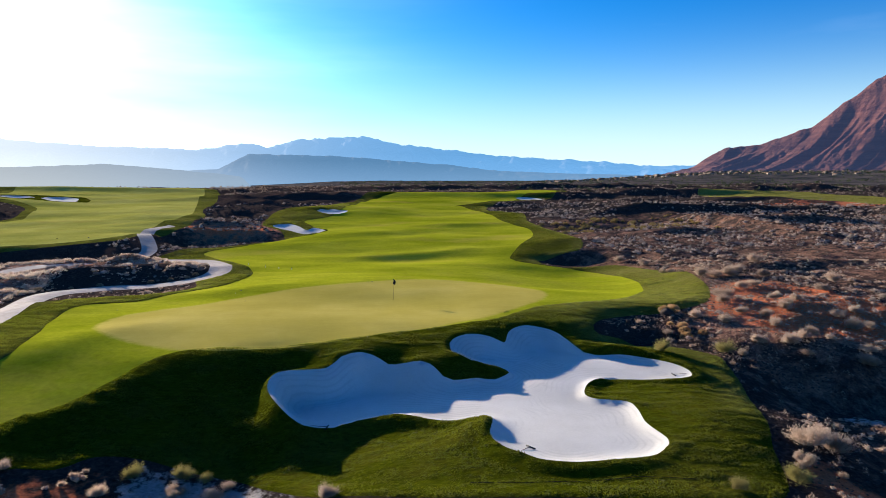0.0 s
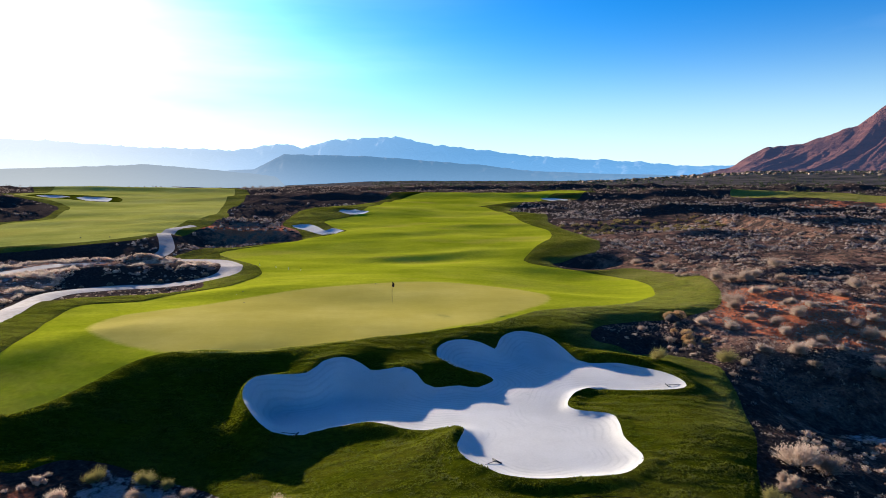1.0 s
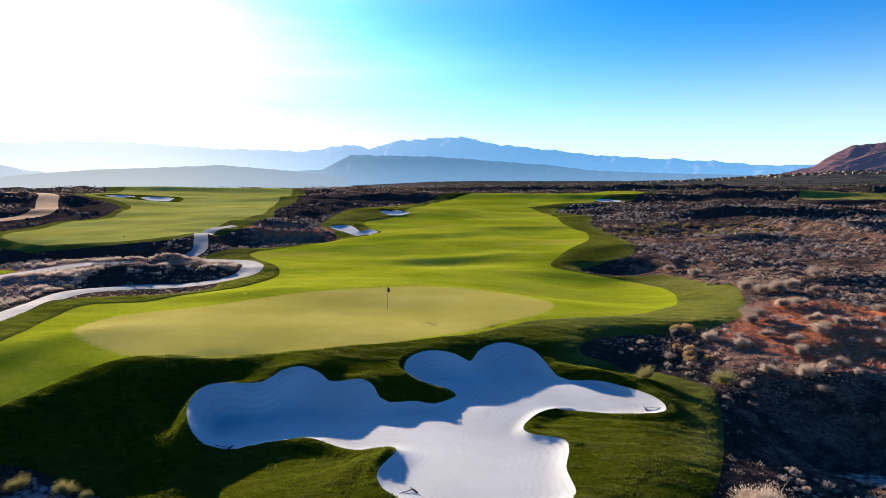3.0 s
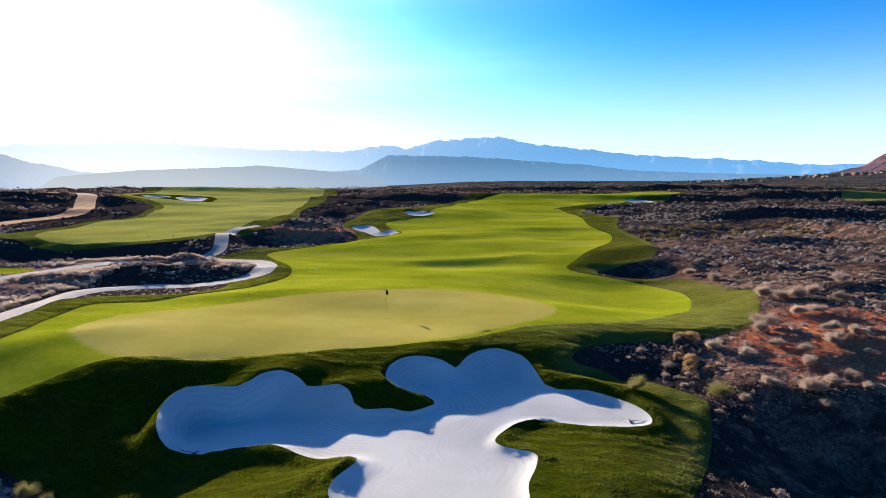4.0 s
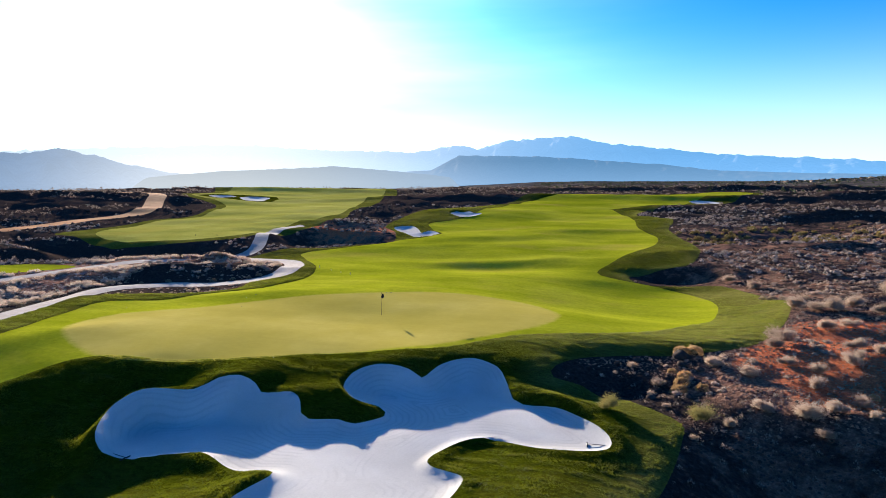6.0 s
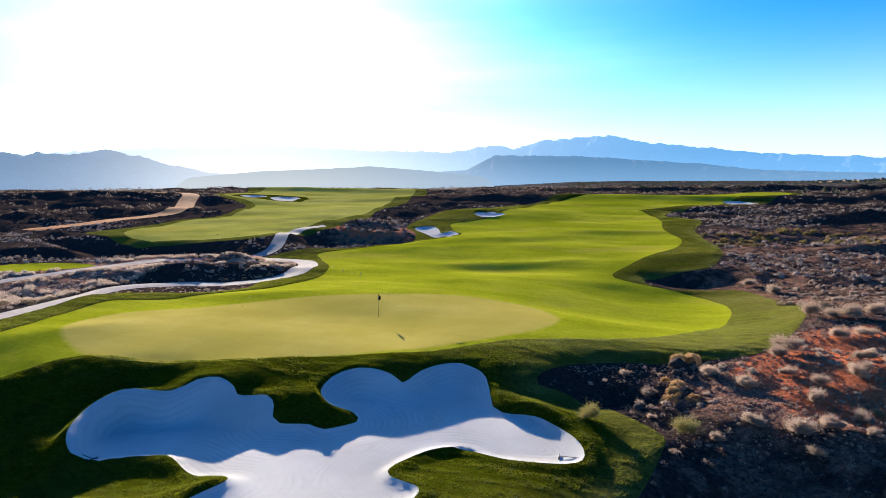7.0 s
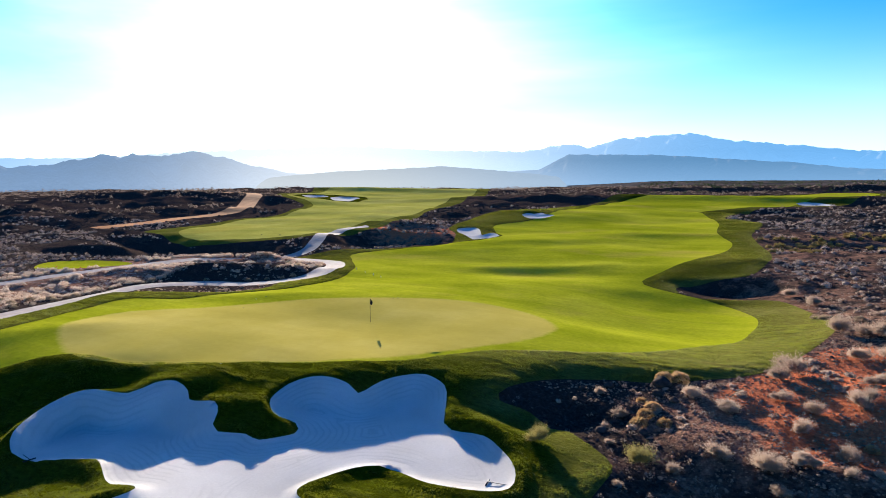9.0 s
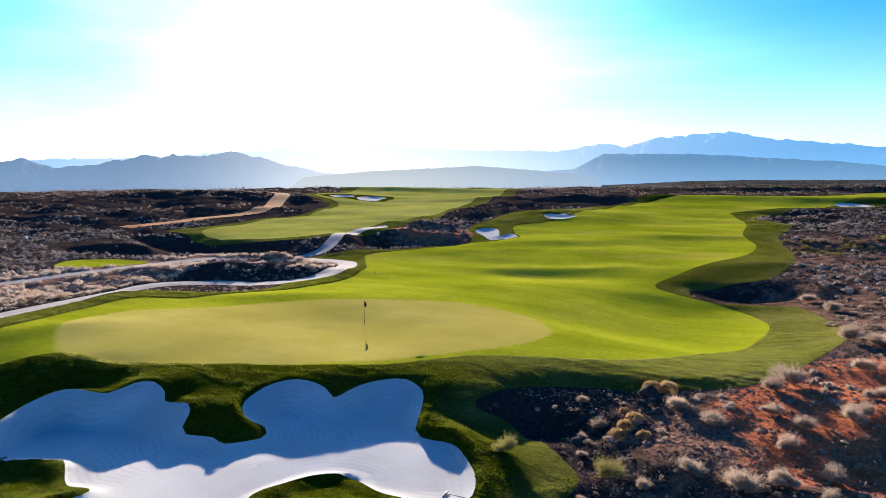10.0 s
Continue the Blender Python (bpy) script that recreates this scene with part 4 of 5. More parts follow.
def red_hill():
    m = Mat("red_sandstone_hazed", (0.3, 0.12, 0.07), 0.95, 0.1)
    n = m.noise(0.012, 8.0, 0.68)
    bands = m.noise(0.02, 5.0, 0.6, (0.15, 0.15, 3.0))
    c = m.mix(m.ramp(n, (0.3, (0.06, 0.018, 0.018)), (0.7, (0.17, 0.052, 0.038))), m.ramp(bands, (0.35, (0.07, 0.028, 0.025)), (0.65, (0.24, 0.1, 0.065))), 0.45)
    m.colour(c).bump(n, 1.0, 25.0)
    # blue distance haze painted over the rock as a weak glow
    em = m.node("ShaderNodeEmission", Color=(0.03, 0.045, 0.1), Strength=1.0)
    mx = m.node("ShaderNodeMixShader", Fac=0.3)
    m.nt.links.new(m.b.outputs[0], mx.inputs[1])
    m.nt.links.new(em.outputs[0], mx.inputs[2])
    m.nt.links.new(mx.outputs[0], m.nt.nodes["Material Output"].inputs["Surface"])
    line = [(-17, 0.0), (-19, 0.25), (-21.4, 0.85), (-22.6, 1.7), (-23.8, 2.4), (-26.4, 2.6), (-28.5, 3.35), (-30.0, 3.9), (-31.4, 5.1), (-32.8, 6.2), (-34.4, 7.5), (-38, 9.6), (-44, 10.5), (-52, 9), (-60, 5), (-68, 0.5)]
    nb, nr, near, far = 420, 90, 1900, 2700
    bs = np.linspace(-68, -17, nb)
    top = profile(line, bs) * (1 + 0.03 * fbm(bs * 1.1, bs * 0, 4, 61))
    verts = []
    for k in range(nr + 6):
        u = k / nr
        r = near + (far - near) * u
        gully = 1 - 2 * np.abs(fbm((bs + 9 * u) * 0.36, np.full(nb, u * 0.9), 2, 71))
        crag = 1 - 2 * np.abs(fbm((bs + 7 * u) * 1.25, np.full(nb, u * 2.4), 4, 73))
        shape = u ** 1.9 if u <= 1 else max(0.0, 1 - (u - 1) * 6)
        h = top * shape * (1 + (0.75 * (gully - 0.75) + 0.14 * (crag - 0.75)) * (1 - min(u, 1)) * 1.7)
        a = np.radians(bs)
        verts.append(np.c_[-r * np.sin(a), r * np.cos(a), -20 + 40 * min(u * 4, 1.0) + r * np.tan(np.radians(np.maximum(h, 0))) + 3 * fbm(bs * 3.2, np.full(nb, u * 14), 3, 75) * min(u * 3, 1.0)])
    v = np.concatenate(verts)
    i = np.arange(nb - 1)
    tris = []
    for k in range(nr + 5):
        a, b = k * nb + i, (k + 1) * nb + i
        tris += [np.c_[a, a + 1, b], np.c_[a + 1, b + 1, b]]
    tris = [t[:, ::-1] for t in tris]
    tagged(new("red_hill", mesh_from("red_hill", v, np.concatenate(tris), m.mat)), "red sandstone mountain with shaded gullies and painted blue haze", "mountain", kind="structure")


red_hill()


# ---- vegetation and stones: shapes ----
rng = np.random.default_rng(7)


def unit(v):
    return v / np.maximum(np.linalg.norm(v, axis=-1, keepdims=True), 1e-9)


def lobes_of(g, count):
    """Centres and radii of the rounded heads of one shrub, within a circle one metre across."""
    if count == 1:
        return [(np.zeros(3), 0.5)]
    out = []
    for k in range(count):
        a, r = 2 * math.pi * (k + g.uniform(-0.4, 0.4)) / count, g.uniform(0.06, 0.34)
        out.append((np.array([math.cos(a) * r, math.sin(a) * r, g.uniform(-0.04, 0.16)]), g.uniform(0.13, 0.3)))
    return out


def brush_shape(twigs, seed, flat=0.75, lobes=6, fine=1.0):
    """A loose desert shrub, one metre across: thin twigs that fan up from the root into several ragged heads and end in small leaf blades."""
    g = np.random.default_rng(seed)
    heads = lobes_of(g, lobes)
    lean = g.normal(size=3) * np.array([0.1, 0.1, 0])
    verts, tris = [], []
    for k in range(twigs):
        c, r = heads[k % len(heads)]
        az, el = g.uniform(0, 2 * math.pi), math.asin(g.uniform(-0.2, 1.0))
        d = np.array([math.cos(az) * math.cos(el), math.sin(az) * math.cos(el), math.sin(el)])
        long = g.uniform(0.35, 1.05) if g.uniform() < 0.85 else g.uniform(1.05, 1.55)
        tip = c + d * r * long + np.array([0, 0, 0.14])
        tip[2] = max(tip[2] * flat * 1.6, 0.02)
        tip = tip + lean * tip[2]
        mid = tip * g.uniform(0.35, 0.75)
        side = unit(np.cross(tip, g.normal(size=3))) * 0.008 * fine
        b = len(verts)
        verts += [mid - side, mid + side, tip]
        tris.append((b, b + 1, b + 2))
        for _ in range(3):
            q = tip + (mid - tip) * g.uniform(-0.1, 0.5) + g.normal(size=3) * 0.014
            u, w = unit(d * 0.7 + np.array([0, 0, 0.5]) + g.normal(size=3) * 0.45) * g.uniform(0.03, 0.08) * fine, unit(g.normal(size=3)) * 0.013 * fine
            b = len(verts)
            verts += [q - w, q + w, q + u]
            tris.append((b, b + 1, b + 2))
    return np.array(verts), np.array(tris)


def lump_shape(leaves, seed, flat, leaf, lobes=3, detail=1):
    """A dense rounded shrub, one metre across: uneven woody heads wrapped in leaf blades."""
    g = np.random.default_rng(seed)
    heads = lobes_of(g, lobes)
    verts, tris, start = [], [], 0
    for c, r in heads:
        v, t = stone_shape(seed + start, detail, 1.0, 0.16)
        v = v * (r * 1.62) + c
        v[:, 2] = np.maximum(v[:, 2], -0.04) * flat * 1.5
        verts.append(v)
        tris.append(t + start)
        start += len(v)
        n = leaves // len(heads)
        az, el = g.uniform(0, 2 * math.pi, n), np.arcsin(g.uniform(-0.05, 1.0, n))
        d = np.c_[np.cos(az) * np.cos(el), np.sin(az) * np.cos(el), np.sin(el)]
        q = c + d * (r * g.uniform(0.78, 1.06, n))[:, None]
        u, w = unit(d * 0.9 + g.normal(size=(n, 3)) * 0.7) * leaf, unit(g.normal(size=(n, 3))) * leaf * 0.5
        v = np.stack([q - w, q + w, q + u], 1).reshape(-1, 3)
        v[:, 2] = np.maximum(v[:, 2] * flat * 1.5, -0.02)
        verts.append(v)
        tris.append(np.arange(n * 3).reshape(-1, 3) + start)
        start += n * 3
    return np.concatenate(verts), np.concatenate(tris)


def clump_shape(blades, seed, flat, leaf):
    """A small far shrub: broad leaf clumps on a dome, with gaps."""
    g = np.random.default_rng(seed)
    verts, tris = [], []
    for k in range(blades):
        az, el = g.uniform(0, 2 * math.pi), math.asin(g.uniform(0.0, 1.0) ** 0.8)
        d = np.array([math.cos(az) * math.cos(el), math.sin(az) * math.cos(el), math.sin(el) * flat * 1.5])
        c = d * 0.5 * g.uniform(0.6, 1.0)
        u, w = unit(g.normal(size=3)) * leaf, unit(g.normal(size=3)) * leaf * 0.7
        b = len(verts)
        verts += [c - u, c + u * 0.4 + w, c + d * 0.14 - w]
        tris.append((b, b + 1, b + 2))
    return np.array(verts), np.array(tris)


def dome_shape(leaves, seed, flat, leaf):
    """A dense cushion shrub, one metre across: short leaf blades all over a lumpy dome."""
    g = np.random.default_rng(seed)
    az, el = g.uniform(0, 2 * math.pi, leaves), np.arcsin(g.uniform(0.0, 1.0, leaves))
    d = np.c_[np.cos(az) * np.cos(el), np.sin(az) * np.cos(el), np.sin(el) * flat * 1.5]
    lump = 1 + 0.1 * np.sin(az * 3 + seed) * np.cos(el * 3) + 0.05 * np.sin(az * 7 - seed)
    c = d * (0.5 * lump * g.uniform(0.84, 1.0, leaves))[:, None]
    u, w = unit(g.normal(size=(leaves, 3))) * leaf, unit(g.normal(size=(leaves, 3))) * leaf * 0.8
    verts = np.stack([c - u, c + u * 0.5 + w, c + d * 0.05 - w], 1).reshape(-1, 3)
    return verts, np.arange(leaves * 3).reshape(-1, 3)


def stone_shape(seed, detail=1, squash=0.7, rough=0.22):
    bm = bmesh.new()
    bmesh.ops.create_icosphere(bm, subdivisions=detail, radius=0.5)
    g = np.random.default_rng(seed)
    off = g.uniform(-50, 50, 3)
    for v in bm.verts:
        n = noise.noise(Vector(v.co * 3.1) + Vector(off)) * rough + noise.noise(Vector(v.co * 7.0) + Vector(off)) * rough * 0.5
        v.co *= 1 + n * 2
        v.co.z *= squash
    bmesh.ops.triangulate(bm, faces=bm.faces[:])
    verts = np.array([tuple(v.co) for v in bm.verts])
    tris = np.array([[v.index for v in f.verts] for f in bm.faces])
    bm.free()
    return verts, tris


def tuft_shape(blades, seed):
    g = np.random.default_rng(seed)
    verts, tris = [], []
    for k in range(blades):
        a, lean = g.uniform(0, 2 * math.pi), g.uniform(0.2, 0.9)
        root = np.array([g.normal() * 0.35, g.normal() * 0.35, 0])
        side = np.array([-math.sin(a), math.cos(a), 0]) * 0.22
        tip = root + np.array([math.cos(a) * lean, math.sin(a) * lean, g.uniform(0.7, 1.1)])
        b = len(verts)
        verts += [root - side, root + side, tip]
        tris.append((b, b + 1, b + 2))
    return np.array(verts), np.array(tris)


def scatter(name, shapes, x, y, size, high, material, label, category, sink=0.0, soft=False, dry=False):
    """One mesh of many small pieces on the ground, for what nobody could count."""
    z = height(x, y)
    pick = rng.integers(0, len(shapes), len(x))
    all_v, all_t, all_d, start = [], [], [], 0
    turn = rng.uniform(0, 2 * math.pi, len(x))
    for s, (v, t) in enumerate(shapes):
        i = np.where(pick == s)[0]
        if not len(i):
            continue
        c, n = np.cos(turn[i])[:, None], np.sin(turn[i])[:, None]
        px = (v[None, :, 0] * c - v[None, :, 1] * n) * size[i][:, None] + x[i][:, None]
        py = (v[None, :, 0] * n + v[None, :, 1] * c) * size[i][:, None] + y[i][:, None]
        pz = v[None, :, 2] * (size[i] * high[i])[:, None] + (z[i] - sink * size[i])[:, None]
        all_v.append(np.stack([px, py, pz], -1).reshape(-1, 3))
        all_t.append((t[None] + (np.arange(len(i)) * len(v))[:, None, None]).reshape(-1, 3) + start)
        start += len(i) * len(v)
        if dry:
            all_d.append(np.repeat(dry_and_lit_tone(x[i], y[i]), len(v)))
    pts = np.concatenate(all_v)
    me = mesh_from(name, pts, np.concatenate(all_t), material, soft)
    if dry:
        a = me.attributes.new("dry", "FLOAT", "POINT")
        a.data.foreach_set("value", np.concatenate(all_d))
    return tagged(new(name, me), label, category, kind="stuff")


def sector(n, r0, r1, a0=-50, a1=76):
    r = np.sqrt(rng.uniform(r0 * r0, r1 * r1, n))
    a = np.radians(rng.uniform(a0, a1, n))
    return 15 - r * np.sin(a), 8 + r * np.cos(a)


def wild_ground(x, y, margin=0.3):
    ok = np.ones(len(x), bool)
    for zone in (*ROUGHS, *FAIRWAYS, *PATHS, ROAD):
        ok &= zone.depth(x, y, margin + 9.0) < -margin
    # bare black lava in the hollows
    for zone in BARE:
        ok &= ~zone.has(x, y) | (rng.uniform(0, 1, len(x)) < 0.06)
    for cx, cy, a, b, turn, h in FORMS:
        if h <= -1.2 or (cx, cy) == (31.0, 41.0):
            c, s = math.cos(radians(turn)), math.sin(radians(turn))
            u, v = (x - cx) * c + (y - cy) * s, -(x - cx) * s + (y - cy) * c
            ok &= (u / a) ** 2 + (v / b) ** 2 > rng.uniform(0.7, 1.3, len(x))
    return ok


# ---- rough grass blades ----
TUFTS = [tuft_shape(3, 100 + k) for k in range(5)]
gx, gy = rng.uniform(-38, 32, 780000), rng.uniform(24, 84, 780000)
keep = ROUGHS[0].has(gx, gy) & ~FAIRWAYS[0].has(gx, gy) & ~BUNKERS[0].has(gx, gy) & ~PATHS[0].has(gx, gy)
gx, gy = gx[keep], gy[keep]
clumpy = fbm(gx / 1.3, gy / 0.55, 3, 77)
scatter("rough_grass_blades", TUFTS, gx, gy, np.clip(0.05 + 0.085 * clumpy, 0.02, 0.11) * rng.uniform(0.8, 1.3, len(gx)), rng.uniform(0.6, 1.0, len(gx)), M_BLADES,
        "shaggy blades of dark green rough grass", "grass", dry=True)
gx, gy = rng.uniform(-52, 48, 300000), rng.uniform(70, 215, 300000)
keep = ROUGHS[0].has(gx, gy) & ~FAIRWAYS[0].has(gx, gy)
for zone in (*BUNKERS[1:4], *PATHS):
    keep &= ~zone.has(gx, gy)
keep &= (gy > 84) | (gx < -38)
gx, gy = gx[keep], gy[keep]
clumpy = fbm(gx / 1.4, gy / 0.8, 3, 78)
scatter("rough_grass_field", TUFTS, gx, gy, np.clip(0.075 + 0.05 * clumpy, 0.04, 0.13) * rng.uniform(0.8, 1.3, len(gx)), rng.uniform(0.5, 0.9, len(gx)), M_BLADES,
        "shaggy rough grass along the fairway", "grass", dry=True)
del gx, gy, clumpy, keep

# ---- desert scrub ----
SAGES = [brush_shape(1500, 200 + k, 0.55 + 0.08 * (k % 3), 4 + k % 5, 0.7) for k in range(9)]
CLUMPS = [clump_shape(17, 300 + k, 0.7 + 0.1 * (k % 3), 0.2) for k in range(6)]
FINE_CLUMPS = [lump_shape(26, 310 + k, 0.55 + 0.08 * (k % 3), 0.16, 1, 1) for k in range(6)]
MIDS = [lump_shape(100, 330 + k, 0.55 + 0.05 * (k % 3), 0.1, 2 + k % 3) for k in range(6)]
TUFTED = [clump_shape(40, 350 + k, 0.75, 0.12) for k in range(4)]

sx, sy = sector(11000, 14, 94)
ok = wild_ground(sx, sy, 0.8) & (fbm(sx / 9, sy / 7, 3, 88) > -0.08 - 0.16 * smooth(54, 64, sy) * smooth(20, 28, sx) + 0.22 * smooth(60, 48, sy) * smooth(8, 12, sx)) & (np.hypot((sx - 16.5) / 4.5, (sy - 49.5) / 3.5) > 1) & (np.hypot((sx - 22) / 7, (sy - 102) / 5) > 1)
sx, sy = sx[ok], sy[ok]
in_east = (sx > 11) & (sx < 46) & (sy > 22) & (sy < 80)
in_front = (sx < 0) & (sy < 32) & (sy > 18)
in_island = (sx < -26) & (sx > -60) & (sy > 48) & (sy < 100)
rank = np.where(in_front, 0, np.where(in_east, 1 + (np.hypot(sx - 22, sy - 46) / 40), np.where(in_island, 2.6, 9)))
order = np.argsort(rank, kind="stable")
sx, sy = sx[order], sy[order]
SAGE_MESHES = [mesh_from("sagebrush", v, t, M_SAGE, False) for v, t in SAGES]
# the larger bushes near the bunker and along the lava slope come first
BUSHES_NEAR = [(-12.8, 28.8, 1.5), (-21.2, 29, 1.1), (-16.1, 28, 1.0), (-11.2, 29.0, 1.1), (-10.5, 29.6, 0.9), (-5.3, 26.8, 1.0), (28.7, 53.6, 1.7), (25.1, 49.4, 1.4), (27.4, 48.5, 1.7), (28.9, 49.3, 1.8),
               (30.7, 51.7, 1.7), (23.3, 47.8, 1.0), (21.2, 45.1, 0.6), (19.5, 53.3, 1.2), (18.9, 51.8, 0.7), (30.6, 49, 0.9), (18.5, 30.8, 2.4), (20.1, 31, 1.6), (17.1, 28.6, 1.6),
               (18.7, 28.1, 0.6), (35.6, 53.7, 1.8), (33.5, 48.8, 1.7), (32.3, 46.5, 2.0), (34.8, 54.9, 0.8), (37.2, 53.9, 1.5), (19.8, 49.2, 0.6), (31.9, 53.7, 0.7), (32, 50.6, 0.8),
               (28, 47.3, 1.2)]
BUSHES_SLOPE = [(23, 56.5, 1.5), (25, 55.2, 1.6), (27.7, 57.9, 1.5), (28.6, 62.7, 2.3), (32.2, 67.7, 1.7), (31.6, 57.5, 1.8), (29.5, 56.5, 1.2), (32.9, 61.8, 1.9), (33.8, 59.6, 1.3),
                (27.6, 61.2, 1.6), (17.6, 55.5, 1.1), (34.4, 69.3, 1.8), (31.8, 77.2, 2.4), (33.5, 76.8, 2.2), (35.1, 76.1, 2.4), (37.4, 79.5, 2.0), (38.3, 74.6, 2.3), (30.5, 95, 2.3),
                (28.3, 100.3, 2.0), (38.2, 57.6, 1.7), (36, 56.4, 1.8), (44.4, 71, 2.2), (40.3, 65.9, 1.8), (32, 57.9, 1.7), (41, 82.4, 2.2)]
BUSHES = BUSHES_NEAR + BUSHES_SLOPE
OLIVE_BUSHES = [(-15.3, 29.8, 1.2), (-13, 30.1, 1.4), (-11.8, 30.0, 0.8), (16.7, 46.9, 1.5), (21.8, 47.6, 1.7), (15.7, 26.7, 1.5), (12.5, 25.4, 0.9)]
far_enough = np.ones(len(sx), bool)
for bx, by, _ in BUSHES + OLIVE_BUSHES:
    far_enough &= np.hypot(sx - bx, sy - by) > 1.6
sx = np.r_[[b[0] for b in BUSHES], sx[far_enough]]
sy = np.r_[[b[1] for b in BUSHES], sy[far_enough]]
zs = height(sx, sy)
for k in range(300):
    ob = new("sagebrush", SAGE_MESHES[k % len(SAGE_MESHES)])
    s = rng.choice([0.4, 0.6, 0.9, 1.2], p=[0.46, 0.36, 0.15, 0.03]) * rng.uniform(0.8, 1.2)
    s = BUSHES[k][2] if k < len(BUSHES) else s
    ob.matrix_world = pose(sx[k], sy[k], zs[k] - 0.02, rng.uniform(-6, 6), rng.uniform(-6, 6), rng.uniform(0, 360)) @ Matrix.Diagonal((s * rng.uniform(0.85, 1.2), s * rng.uniform(0.75, 1.05), s * rng.uniform(0.8, 1.15), 1))
    tagged(ob, "pale grey dry sagebrush on dark desert soil" if s > 0.75 else "small tuft of pale dry brush on desert soil", "shrub", "desert shrubs")
OLIVE_MESHES = [mesh_from("rabbitbrush", *brush_shape(1300, 230 + k, 0.7, 5, 0.6), M_OLIVE, False) for k in range(2)]
for k, (x, y, s) in enumerate(OLIVE_BUSHES):
    ob = new("rabbitbrush", OLIVE_MESHES[k % 2])
    ob.matrix_world = pose(x, y, float(height(np.array([x]), np.array([y]))[0]) - 0.02, 0, 0, 70 * k) @ Matrix.Diagonal((s, s, s, 1))
    tagged(ob, "olive-yellow rabbitbrush at the edge of the rough", "shrub", "rabbitbrush shrubs")
rest = slice(300, None)
n = len(sx[rest])
scatter("sagebrush_field", MIDS, sx[rest], sy[rest], rng.choice([0.3, 0.5, 0.85], n) * rng.uniform(0.8, 1.25, n) * np.where(sx[rest] < -24, 0.7, 1.0), rng.uniform(0.8, 1.1, n), M_SAGE, "pale grey sagebrush scattered over the lava", "shrubs", 0.02)
sx, sy = sector(27000, 92, 230)
ok = wild_ground(sx, sy, 0.6) & (fbm(sx / 18, sy / 9, 3, 89) > -0.2 + 0.24 * smooth(-20, -75, sx) * smooth(100, 118, sy) + 0.3 * smooth(20, -5, sx) * smooth(135, 160, sy)) & (np.hypot((sx - 22) / 8, (sy - 103) / 7) > 1)
sx, sy = sx[ok], sy[ok]
n = len(sx)
scatter("sagebrush_slope", FINE_CLUMPS, sx, sy, rng.choice([0.4, 0.65, 0.95], n) * rng.uniform(0.8, 1.3, n), rng.uniform(0.8, 1.2, n), M_SCRUB, "grey sagebrush scattered over the lava slopes", "shrubs", 0.02)
sx, sy = sector(42000, 230, 620)
ok = wild_ground(sx, sy, 1.0) & (fbm(sx / 40, sy / 14, 3, 90) > -0.14 + 0.16 * smooth(20, -60, sx)) & (np.hypot((sx - 130) / 30, (sy - 206) / 15) > 1)
sx, sy = sx[ok], sy[ok]
n = len(sx)
scatter("sagebrush_plain", CLUMPS, sx, sy, rng.uniform(0.6, 1.5, n), rng.uniform(0.7, 1.1, n), M_FAR_SCRUB, "far grey scrub on the lava plain", "shrubs", 0.02)
sx, sy = sector(17000, 300, 1900)
ok = (fbm(sx / 90, sy / 40, 3, 91) > -0.06) & (np.arctan2(sx, sy) > -0.16)
jx, jy = sector(420, 420, 700, -50, 4)
sx, sy = np.r_[sx[ok], jx], np.r_[sy[ok], jy]
n = len(sx)
scatter("juniper_plain", CLUMPS, sx, sy, rng.uniform(1.8, 3.8, n), rng.uniform(0.7, 1.2, n), M_JUNIPER, "far dark junipers on the plain", "trees", 0.05)
# yellow rabbitbrush beyond the fairway's bend
sx, sy = rng.uniform(20, 60, 260), rng.uniform(132, 166, 260)
ok = wild_ground(sx, sy, 0.6) & (fbm(sx / 14, sy / 8, 2, 93) > 0.1)
sx, sy = sx[ok], sy[ok]
n = len(sx)
scatter("rabbitbrush_field", MIDS, sx, sy, rng.uniform(1.0, 2.2, n), rng.uniform(0.9, 1.3, n), M_RABBIT, "yellow rabbitbrush among the grey scrub", "shrubs", 0.02)

# dry tufts between the stones, and low round brush beside the cart paths
sx, sy = rng.uniform(12, 62, 5000), rng.uniform(24, 110, 5000)
ok = wild_ground(sx, sy, 0.1) & (fbm(sx / 4, sy / 3, 3, 97) > -0.1) & (np.hypot((sx - 22) / 7, (sy - 102) / 5) > 1)
sx, sy = sx[ok], sy[ok]
n = len(sx)
scatter("dry_tufts", TUFTED, sx, sy, rng.uniform(0.12, 0.45, n), rng.uniform(0.8, 1.3, n), M_SCRUB, "dry straw tufts between desert stones", "grass", 0.02)
sx, sy = rng.uniform(-68, -26, 7000), rng.uniform(38, 102, 7000)
ok = wild_ground(sx, sy, 0.6) & ((ISLAND.depth(sx, sy) > -2) | (np.hypot((sx + 43) / 9, (sy - 91) / 7) < 1)) & (fbm(sx / 5, sy / 5, 3, 98) > -0.12)
sx, sy = sx[ok], sy[ok]
n = len(sx)
scatter("low_round_brush", [clump_shape(90, 340 + k, 0.62, 0.085) for k in range(4)], sx, sy, rng.uniform(0.35, 1.0, n), rng.uniform(0.8, 1.1, n), M_DRY, "low round tan-grey brush beside the cart path", "shrubs", 0.02)

